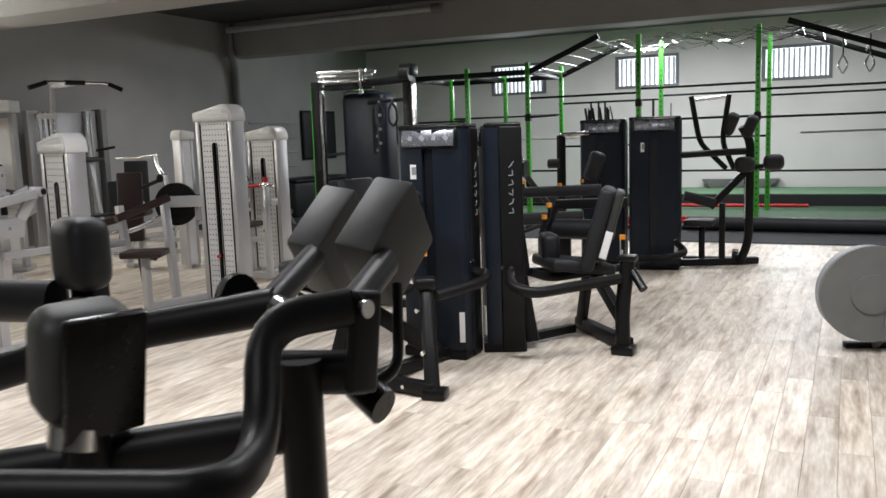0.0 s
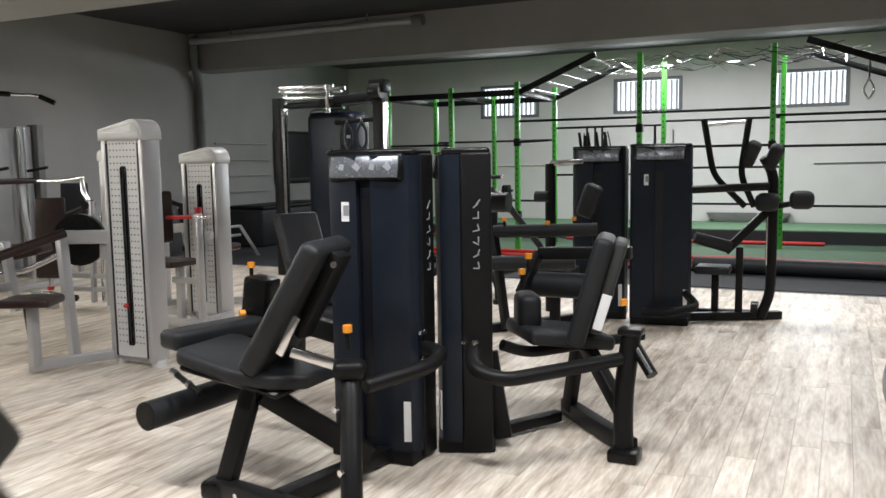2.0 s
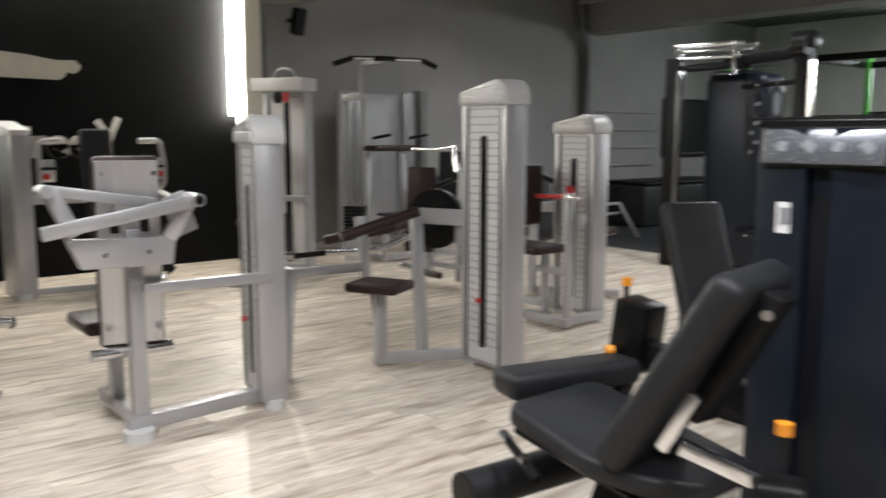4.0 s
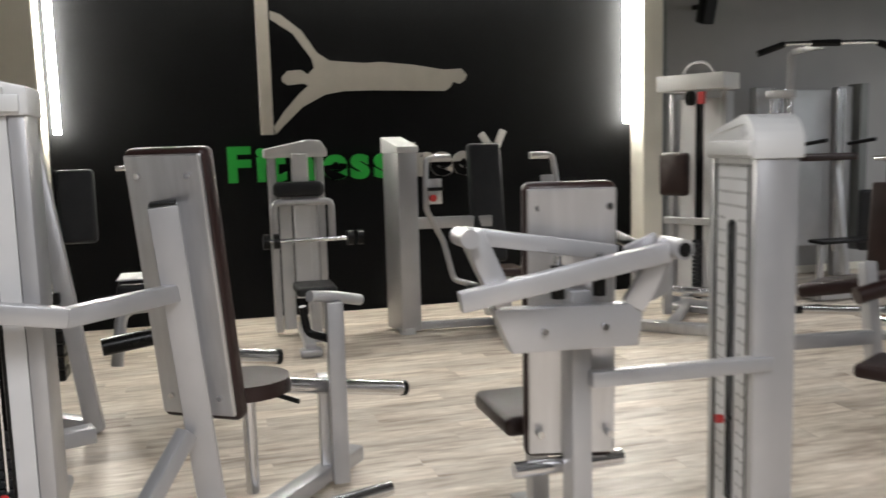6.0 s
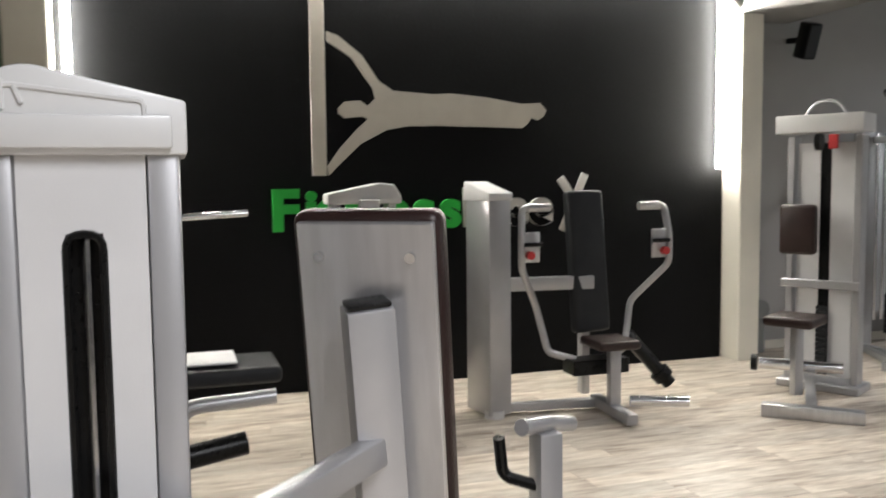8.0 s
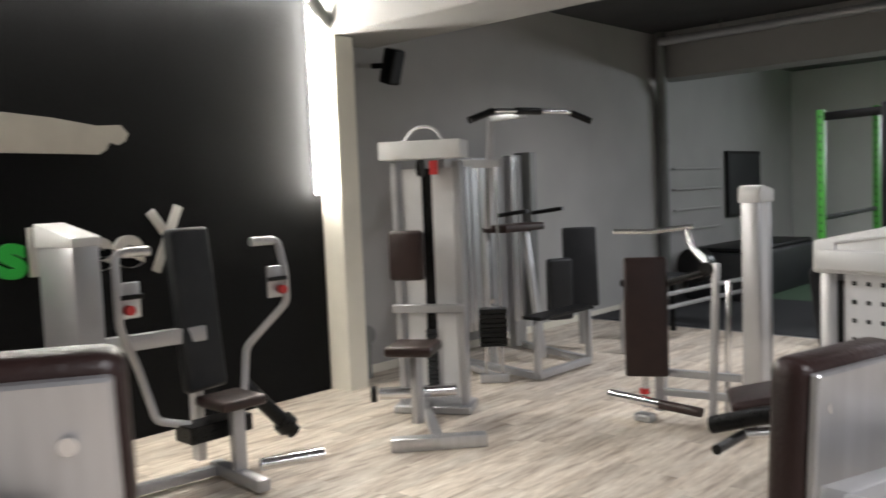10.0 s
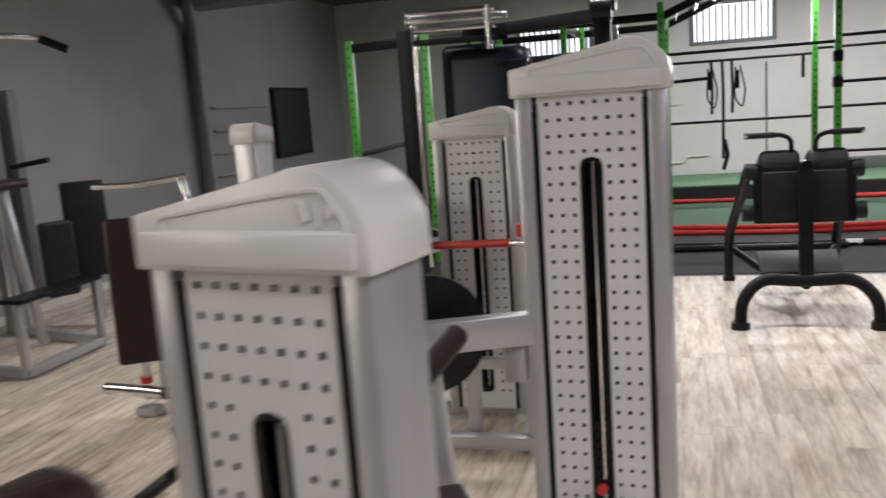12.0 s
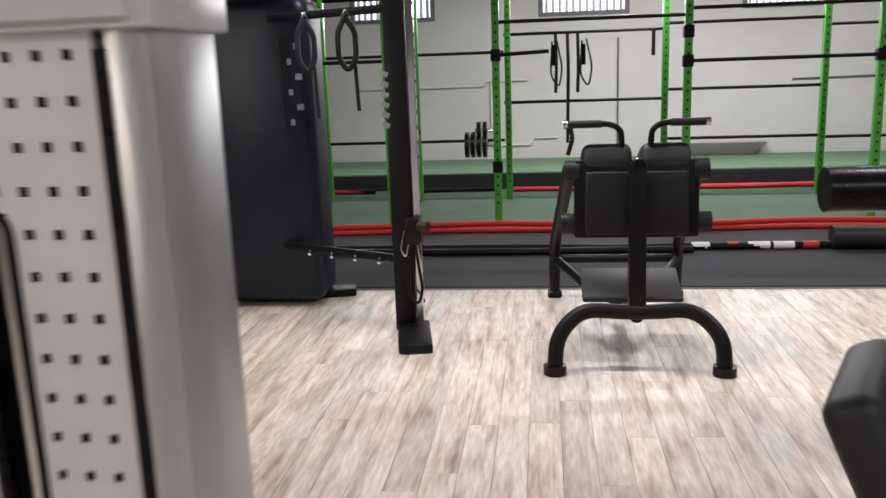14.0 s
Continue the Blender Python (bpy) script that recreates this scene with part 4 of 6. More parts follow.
def abductor_machine():
    t = thing("lean_frame_machine", (-7.5, 2.2, 0), "silver machine with slanted frame and black seat pads", "gym machine", "silver machines")
    bx(t, "column", (-7.5, 1.78, 0.75), (0.2, 0.3, 1.5), SILVER, None, 0.01, 2)
    part("cap", prism_bm([(1.62, 1.5), (1.62, 1.54), (1.8, 1.58), (1.94, 1.54), (1.94, 1.5)], "x", -7.62, -7.38, 0.01), CAP, t)
    br(t, "slanted_post", (-7.62, 2.2, 0.02), (-7.8, 1.96, 1.6), 0.09, 0.09, SILVER, up=(1, 0, 0))
    br(t, "base_rail", (-7.62, 2.2, 0.04), (-7.9, 1.8, 0.06), 0.08, 0.08, SILVER)
    bx(t, "top_plate", (-7.85, 1.86, 1.58), (0.1, 0.26, 0.06), BLACK)
    pad(t, "head_pad", (-8.0, 2.14, 1.22), (0.08, 0.2, 0.42), VINYL)
    pad(t, "seat", (-8.3, 2.55, 0.7), (0.4, 0.5, 0.08), VINYL)
    bx(t, "seat_plate", (-8.3, 2.45, 0.76), (0.3, 0.3, 0.012), WHITE)
    tb(t, "arm_tube", [(-7.9, 2.3, 0.3), (-7.95, 2.34, 0.62), (-7.95, 2.75, 0.64)], 0.035, SILVER, 0.08)
    tb(t, "roller", [(-7.7, 2.25, 0.46), (-7.75, 2.6, 0.5)], 0.05, BLACK_PLASTIC)
    for k in range(7):
        bx(t, "stack_plate", (-7.7, 1.98, 0.34 + 0.07 * k), (0.16, 0.18, 0.06), BLACK_PLASTIC)
    tb(t, "cable", [(-7.72, 1.98, 0.8), (-7.75, 1.98, 1.5)], 0.008, BLACK_PLASTIC)
    tb(t, "handle_bar", [(-8.6, 2.3, 1.42), (-8.6, 2.7, 1.44)], 0.018, STEEL)
    part("foot_tube", bar_bm((-6.6, 2.05, 0.3), (-6.7, 2.32, 0.3), 0.09, 0.07), SILVER, t)
    bx(t, "foot_tube_leg", (-6.62, 2.1, 0.13), (0.08, 0.08, 0.26), SILVER)
    bx(t, "base_foot", (-6.7, 2.12, 0.03), (0.4, 0.14, 0.06), SILVER, None, 0.02, 2)
    br(t, "long_rail", (-6.7, 2.12, 0.05), (-7.6, 1.85, 0.05), 0.07, 0.06, SILVER)
    return t


# ---- dark strength machines ----
def dark_tower(th, cx, cy, h, w, d, ang, label_plate=True, text=True):
    """A navy shrouded weight tower: front towards -y before the turn."""
    def put(name, bm, mat, label=""):
        return part(name, swing(bm, (cx, cy, 0), ang), mat, th, label)
    f, b = cy - d / 2, cy + d / 2
    l, r = cx - w / 2, cx + w / 2
    mid = cy - 0.02
    # navy shell with rounded front corners
    prof = [(l, mid), (l, f + 0.05), (l + 0.02, f + 0.015), (l + 0.06, f), (cx - 0.05, f - 0.012), (cx - 0.05, f + 0.02), (cx + 0.03, f + 0.02), (cx + 0.03, f - 0.012), (r - 0.06, f), (r - 0.02, f + 0.015), (r, f + 0.05), (r, mid)]
    put("shroud", prism_bm(prof, "z", 0.06, h - 0.02), NAVY)
    put("groove", box_bm((cx - 0.01, f + 0.018, h * 0.5 - 0.05), (0.078, 0.004, h - 0.34), None, 0), NAVY_DARK)
    put("rear_shell", box_bm((cx, (mid + b) / 2, h / 2), (w + 0.012, b - mid, h - 0.02), None, 0.015, 3), BLACK)
    put("top_cap", box_bm((cx, cy + 0.01, h - 0.005), (w + 0.005, d - 0.03, 0.035), None, 0.015, 3), BLACK_PLASTIC)
    put("display_bezel", box_bm((cx, f + 0.012, h - 0.075), (w * 0.84, 0.05, 0.14), turn(rx=-12), 0.024, 3), BLACK_PLASTIC)
    put("display", box_bm((cx, f - 0.012, h - 0.075), (w * 0.77, 0.012, 0.105), turn(rx=-12), 0.005, 2), DISPLAY)
    for k in range(4):
        put("display_icon", box_bm((cx - 0.125 + 0.085 * k, f - 0.019, h - 0.075), (0.028 + 0.012 * (k % 2), 0.004, 0.03), turn(rx=-12, ry=30 * (k % 2) + 10), 0.003), TEXT)
    if label_plate:
        put("info_label", box_bm((cx - 0.11, f - 0.006, h * 0.81), (0.055, 0.004, 0.095), None, 0), WHITE)
        put("info_print", box_bm((cx - 0.11, f - 0.009, h * 0.814), (0.03, 0.003, 0.05), None, 0), TEXT)
    put("warning_label", box_bm((r - 0.04, f + 0.004, 0.22), (0.035, 0.004, 0.2), turn(rz=20), 0), WHITE)
    put("base", box_bm((cx, cy, 0.035), (w - 0.02, d + 0.02, 0.07), None, 0.01, 2), BLACK)
    if text:
        m = Matrix.Translation((r + 0.007, (mid + b) / 2 + 0.0, h * 0.78)) @ Euler((radians(90), radians(-90), radians(90))).to_matrix().to_4x4()
        m = Matrix.Translation((cx, cy, 0)) @ turn(rz=ang).to_4x4() @ Matrix.Translation((-cx, -cy, 0)) @ m
        # an upright row of pale bars stands for the maker's mark
        zz = h * 0.62
        for k in range(6):
            put("maker_mark", box_bm((r + 0.008, (mid + b) / 2, zz + 0.062 * k), (0.003, 0.032, 0.006), turn(rx=(0, 25, -25, 12, 0, 40)[k]), 0), TEXT)
            put("maker_mark", box_bm((r + 0.008, (mid + b) / 2 + 0.012, zz + 0.062 * k + 0.018), (0.003, 0.006, 0.03), turn(rx=(10, -20, 0, 15, 0, -40)[k]), 0), TEXT)


def orange_knob(th, p, d=(0, 0, 1)):
    p, d = Vector(p), Vector(d)
    tb(th, "knob", [p, p + d * 0.03], 0.02, ORANGE, 0, 14, "orange adjustment knob")
    tb(th, "knob_stem", [p - d * 0.07, p], 0.011, BLACK_PLASTIC, 0, 8)


def leg_extension(side):
    if side == 1:
        t = thing("leg_extension", (-2.5, 4.8, 0), "black leg extension machine with navy weight tower and orange knobs", "gym machine", "dark machines")
        dark_tower(t, -2.485, 5.18, 1.53, 0.48, 0.24, 0)
        tb(t, "grab_tube", [(-2.22, 5.14, 0.58), (-2.1, 5.08, 0.58), (-2.06, 4.9, 0.56), (-2.24, 4.6, 0.52)], 0.034, BLACK, 0.1)
        for dx, dz in ((-0.02, 0.07), (0.02, 0.07), (0.0, -0.06)):
            tb(t, "bolt", [(-2.238, 5.14 + dx, 0.58 + dz), (-2.228, 5.14 + dx, 0.58 + dz)], 0.012, STEEL, 0)
        tb(t, "front_post", [(-2.12, 4.28, 0.03), (-2.17, 4.36, 0.22), (-2.27, 4.54, 0.52), (-2.32, 4.6, 0.6)], 0.045, BLACK, 0.1, 14)
        bx(t, "post_head", (-2.29, 4.56, 0.6), (0.14, 0.12, 0.08), BLACK, turn(rz=25), 0.03, 3)
        bx(t, "post_boot", (-2.1, 4.27, 0.03), (0.14, 0.12, 0.06), BLACK_PLASTIC, turn(rz=10), 0.015, 2)
        br(t, "front_rail", (-2.1, 4.27, 0.05), (-2.9, 4.4, 0.05), 0.08, 0.07, BLACK)
        bx(t, "rail_boot", (-2.9, 4.4, 0.04), (0.12, 0.12, 0.08), BLACK_PLASTIC, turn(rz=10), 0.02, 2)
        for k in range(3):
            tb(t, "rail_bolt", [(-2.3 - 0.22 * k, 4.262 + 0.036 * k, 0.05), (-2.302 - 0.22 * k, 4.25 + 0.036 * k, 0.05)], 0.012, STEEL, 0)
        br(t, "rear_post", (-2.86, 4.41, 0.06), (-2.76, 4.5, 0.5), 0.06, 0.085, BLACK, up=(1, 0, 0))
        br(t, "diagonal", (-2.72, 4.52, 0.46), (-2.36, 4.82, 0.12), 0.06, 0.1, BLACK)
        br(t, "base_rail", (-2.55, 4.36, 0.05), (-2.4, 5.1, 0.05), 0.08, 0.07, BLACK)
        seat_poly = [(-3.17, 4.46), (-3.13, 4.42), (-2.78, 4.38), (-2.6, 4.44), (-2.5, 4.56), (-2.5, 4.82), (-3.13, 4.86), (-3.17, 4.82)]
        sb = prism_bm(seat_poly, "z", 0.53, 0.6, 0.025, 3)
        bmesh.ops.rotate(sb, cent=(-2.85, 4.62, 0.56), matrix=turn(ry=8), verts=sb.verts)
        part("seat", sb, VINYL, t, "black vinyl seat with worn rounded edges")
        bx(t, "seat_pan", (-2.86, 4.62, 0.515), (0.56, 0.36, 0.03), BLACK_PLASTIC, turn(ry=8), 0.01)
        tb(t, "seat_lever", [(-3.13, 4.4, 0.545), (-2.93, 4.35, 0.48)], 0.014, BLACK_PLASTIC, 0)
        tb(t, "lever_ring", [(-3.14, 4.402, 0.548), (-3.1, 4.393, 0.536)], 0.017, STEEL, 0)
        tb(t, "lever_ring", [(-3.02, 4.373, 0.51), (-3.0, 4.367, 0.503)], 0.017, STEEL, 0)
        pad(t, "backrest", (-2.59, 4.61, 0.855), (0.1, 0.4, 0.66), VINYL, turn(0, 31, 10), "black vinyl backrest")
        br(t, "back_spine", (-2.56, 4.6, 0.72), (-2.35, 4.62, 1.09), 0.1, 0.05, BLACK, up=(1, 0, 0))
        tb(t, "back_bolt", [(-2.36, 4.56, 1.05), (-2.34, 4.535, 1.05)], 0.014, STEEL, 0)
        br(t, "adjust_slider", (-2.52, 4.46, 0.68), (-2.26, 4.6, 0.58), 0.03, 0.045, STEEL)
        br(t, "adjust_link", (-2.55, 4.42, 0.67), (-2.46, 4.43, 0.84), 0.02, 0.035, STEEL)
        tb(t, "shin_roller", [(-3.2, 4.29, 0.36), (-3.15, 4.86, 0.36)], 0.066, VINYL, 0.0, 24)
        tb(t, "roller_cap", [(-3.2005, 4.285, 0.36), (-3.2, 4.294, 0.36)], 0.056, BLACK_PLASTIC, 0, 24)
        br(t, "roller_arm", (-3.14, 4.88, 0.36), (-3.14, 5.02, 0.64), 0.05, 0.06, BLACK)
        pad(t, "thigh_pad", (-3.23, 4.8, 0.645), (0.16, 0.54, 0.095), VINYL, turn(0, 0, -14))
        bx(t, "pivot_box", (-3.17, 5.1, 0.76), (0.15, 0.14, 0.26), BLACK_PLASTIC, turn(0, 8, 0), 0.02, 2)
        br(t, "pivot_beam", (-3.12, 5.1, 0.7), (-2.7, 5.16, 0.6), 0.07, 0.1, BLACK)
        orange_knob(t, (-3.24, 5.12, 0.93))
        orange_knob(t, (-3.22, 5.03, 0.7), (-0.6, -0.8, 0))
        orange_knob(t, (-2.27, 4.52, 0.77))
        for y, z in ((4.36, 0.24), (4.47, 0.46)):
            tb(t, "bolt", [(-2.19 - (z - 0.24) * 0.4, y - 0.035, z), (-2.195 - (z - 0.24) * 0.4, y - 0.05, z)], 0.014, STEEL, 0)
        pr = thing("padded_bench", (-3.8, 6.5, 0), "black padded bench with a slanted backrest on a dark frame", "gym bench", "dark machines")
        pad(pr, "rest_pad", (-3.90, 6.53, 0.81), (0.09, 0.34, 0.74), VINYL, turn(0, -24, -25))
        br(pr, "stand", (-3.97, 6.5, 0.03), (-3.97, 6.54, 0.76), 0.07, 0.07, BLACK)
        pad(pr, "seat", (-3.6, 6.5, 0.44), (0.4, 0.34, 0.08), VINYL)
        br(pr, "base_rail", (-4.15, 6.5, 0.04), (-3.4, 6.5, 0.04), 0.09, 0.07, BLACK)
        br(pr, "seat_post", (-3.6, 6.5, 0.04), (-3.6, 6.5, 0.42), 0.07, 0.07, BLACK)
    else:
        t = thing("leg_curl", (-1.6, 5.7, 0), "black seated leg curl machine with navy tower and orange knobs", "gym machine", "dark machines")
        dark_tower(t, -2.1, 5.485, 1.53, 0.5, 0.27, -66)
        tb(t, "grab_tube", [(-1.93, 5.2, 0.56), (-1.88, 5.06, 0.5), (-1.72, 5.04, 0.46), (-1.28, 5.5, 0.5)], 0.036, BLACK, 0.12)
        tb(t, "rear_tube", [(-1.9, 5.5, 0.52), (-1.8, 5.62, 0.46), (-1.3, 6.1, 0.5)], 0.03, BLACK, 0.1)
        tb(t, "front_post", [(-1.26, 5.5, 0.03), (-1.27, 5.52, 0.3), (-1.24, 5.56, 0.62)], 0.05, BLACK, 0.12)
        bx(t, "post_boot", (-1.25, 5.48, 0.03), (0.15, 0.14, 0.06), BLACK_PLASTIC, None, 0.015, 2)
        bx(t, "post_cap", (-1.24, 5.56, 0.63), (0.12, 0.11, 0.04), BLACK_PLASTIC, None, 0.015, 2)
        br(t, "front_rail", (-1.22, 5.5, 0.06), (-1.74, 6.1, 0.05), 0.07, 0.09, BLACK)
        br(t, "base_rail", (-1.72, 5.9, 0.05), (-1.95, 5.5, 0.05), 0.06, 0.06, BLACK)
        br(t, "rear_post", (-1.7, 6.02, 0.05), (-1.62, 5.96, 0.5), 0.05, 0.08, BLACK)
        br(t, "tower_brace", (-1.88, 5.42, 0.05), (-1.95, 5.4, 0.5), 0.05, 0.12, BLACK)
        br(t, "diagonal", (-1.28, 5.58, 0.2), (-1.56, 5.84, 0.5), 0.06, 0.08, BLACK)
        pad(t, "seat", (-1.70, 5.84, 0.53), (0.48, 0.44, 0.08), VINYL, turn(0, 8, 40), "black vinyl seat")
        pad(t, "backrest", (-1.5, 5.78, 0.80), (0.1, 0.4, 0.58), VINYL, turn(0, 16, 12), "black vinyl backrest")
        pad(t, "back_shell", (-1.41, 5.78, 0.82), (0.07, 0.28, 0.5), VINYL_GREY, turn(0, 16, 12))
        bx(t, "spec_label", (-1.405, 5.63, 0.70), (0.05, 0.006, 0.19), WHITE, turn(0, 16, 12))
        pad(t, "knee_pad", (-1.86, 5.78, 0.66), (0.13, 0.22, 0.2), VINYL, turn(0, 0, 30))
        tb(t, "thigh_roller", [(-2.0, 6.2, 0.74), (-1.5, 6.2, 0.74)], 0.075, VINYL, 0, 20)
        br(t, "roller_arm", (-1.95, 6.25, 0.92), (-1.4, 6.25, 0.94), 0.08, 0.07, BLACK)
        br(t, "roller_link", (-1.95, 6.25, 0.92), (-2.0, 6.05, 0.7), 0.05, 0.06, BLACK)
        tb(t, "side_handle", [(-1.24, 5.58, 0.58), (-1.12, 5.48, 0.44)], 0.03, BLACK_PLASTIC)
        orange_knob(t, (-1.3, 5.66, 0.74))
        orange_knob(t, (-1.88, 5.75, 0.86))
        orange_knob(t, (-1.86, 5.8, 0.94))
        for z in (0.18,):
            tb(t, "bolt", [(-1.97, 5.18, 0.6), (-1.97, 5.16, 0.6)], 0.013, STEEL)
            tb(t, "bolt", [(-1.91, 5.18, 0.6), (-1.91, 5.16, 0.6)], 0.013, STEEL)
    return t


def dark_pair():
    t = thing("pulldown_station", (-1.7, 8.8, 0), "black and navy pull-down machine with lever arms and padded grips", "gym machine", "dark machines")
    dark_tower(t, -1.72, 8.83, 1.57, 0.52, 0.3, 8)
    tb(t, "high_tube", [(-1.46, 8.85, 1.18), (-0.85, 9.1, 1.2)], 0.035, BLACK)
    tb(t, "column", [(-0.9, 9.2, 0.03), (-0.82, 9.22, 0.25), (-0.82, 9.25, 1.3), (-0.9, 9.2, 1.45)], 0.045, BLACK, 0.12)
    for dx in (-0.32, 0.06):
        tb(t, "lever_arm", [(-0.98 + dx * 0.2, 9.15, 1.02), (-1.12 + dx * 0.6, 9.1, 1.3), (-1.08 + dx * 1.0, 9.1, 1.78)], 0.028, BLACK, 0.1)
    tb(t, "cross_bar", [(-1.36, 9.1, 1.74), (-1.04, 9.1, 1.76)], 0.018, STEEL)
    for p in ((-1.0, 9.1, 1.48), (-0.82, 9.2, 1.45)):
        pad(t, "grip_pad", p, (0.12, 0.12, 0.24), VINYL, turn(20, 25, 0))
    pad(t, "chest_pad", (-0.86, 9.16, 1.06), (0.2, 0.2, 0.16), VINYL)
    pad(t, "chest_pad", (-0.58, 9.16, 1.08), (0.2, 0.16, 0.16), VINYL)
    tb(t, "pad_arm", [(-0.88, 9.2, 1.0), (-0.6, 9.18, 1.06)], 0.025, BLACK)
    br(t, "diagonal", (-0.86, 9.2, 0.98), (-1.2, 9.1, 0.62), 0.06, 0.07, BLACK)
    tb(t, "thigh_roller", [(-1.45, 9.0, 0.75), (-1.15, 9.1, 0.66)], 0.055, VINYL, 0)
    pad(t, "seat", (-1.3, 9.1, 0.46), (0.3, 0.3, 0.07), VINYL)
    br(t, "seat_post", (-1.28, 9.1, 0.04), (-1.28, 9.1, 0.44), 0.06, 0.06, BLACK)
    br(t, "mid_post", (-1.08, 9.15, 0.04), (-1.08, 9.15, 0.66), 0.06, 0.06, BLACK)
    br(t, "base_rail", (-1.5, 8.9, 0.05), (-0.74, 9.35, 0.04), 0.08, 0.07, BLACK)
    br(t, "base_rail", (-1.5, 9.2, 0.05), (-0.74, 9.35, 0.04), 0.07, 0.06, BLACK)
    tb(t, "foot_wheel", [(-0.98, 9.22, 0.1), (-0.92, 9.22, 0.1)], 0.07, BLACK_PLASTIC)
    tb(t, "cable", [(-0.86, 9.2, 0.5), (-0.86, 9.2, 1.0)], 0.01, STEEL)
    tb(t, "front_tube", [(-1.5, 8.75, 0.3), (-1.35, 8.6, 0.2), (-1.55, 8.45, 0.16), (-1.8, 8.5, 0.14)], 0.035, BLACK, 0.08)

    t2 = thing("dark_chest_press", (-2.3, 8.8, 0), "black and navy selectorised machine with padded arms", "gym machine", "dark machines")
    dark_tower(t2, -2.3, 8.95, 1.56, 0.48, 0.3, 8, label_plate=False)
    tb(t2, "side_post", [(-2.72, 8.75, 0.05), (-2.72, 8.75, 1.42)], 0.05, BLACK)
    br(t2, "top_arm", (-2.72, 8.75, 1.42), (-2.4, 8.75, 1.44), 0.05, 0.05, STEEL)
    tb(t2, "hand_grip", [(-2.85, 8.7, 1.12), (-2.72, 8.7, 1.12)], 0.05, VINYL)
    tb(t2, "long_arm", [(-2.95, 7.9, 0.86), (-2.1, 8.1, 0.88)], 0.055, VINYL)
    tb(t2, "long_arm", [(-3.0, 7.6, 0.62), (-2.2, 7.8, 0.64)], 0.06, VINYL)
    pad(t2, "elbow_pad", (-2.25, 8.4, 1.1), (0.16, 0.14, 0.3), VINYL, turn(0, 20, 0))
    pad(t2, "seat", (-2.5, 8.2, 0.5), (0.36, 0.36, 0.08), VINYL)
    br(t2, "seat_post", (-2.5, 8.2, 0.03), (-2.5, 8.2, 0.5), 0.08, 0.08, BLACK)
    br(t2, "base_rail", (-3.0, 7.8, 0.04), (-2.3, 8.7, 0.04), 0.08, 0.07, BLACK)
    br(t2, "link", (-2.95, 7.9, 0.86), (-2.8, 7.8, 0.05), 0.06, 0.07, BLACK)
    orange_knob(t2, (-2.5, 8.0, 0.92))
    orange_knob(t2, (-2.3, 8.1, 0.95))
    orange_knob(t2, (-2.85, 7.9, 0.95))
    tb(t2, "weight_horn", [(-3.0, 8.4, 1.08), (-3.25, 8.4, 1.08)], 0.09, BLACK_PLASTIC, 0, 18)
    for dx in (-0.12, -0.04, 0.04, 0.12):
        tb(t2, "top_hook", [(-2.35 + dx, 8.9, 1.56), (-2.37 + dx, 8.9, 1.7)], 0.014, BLACK)


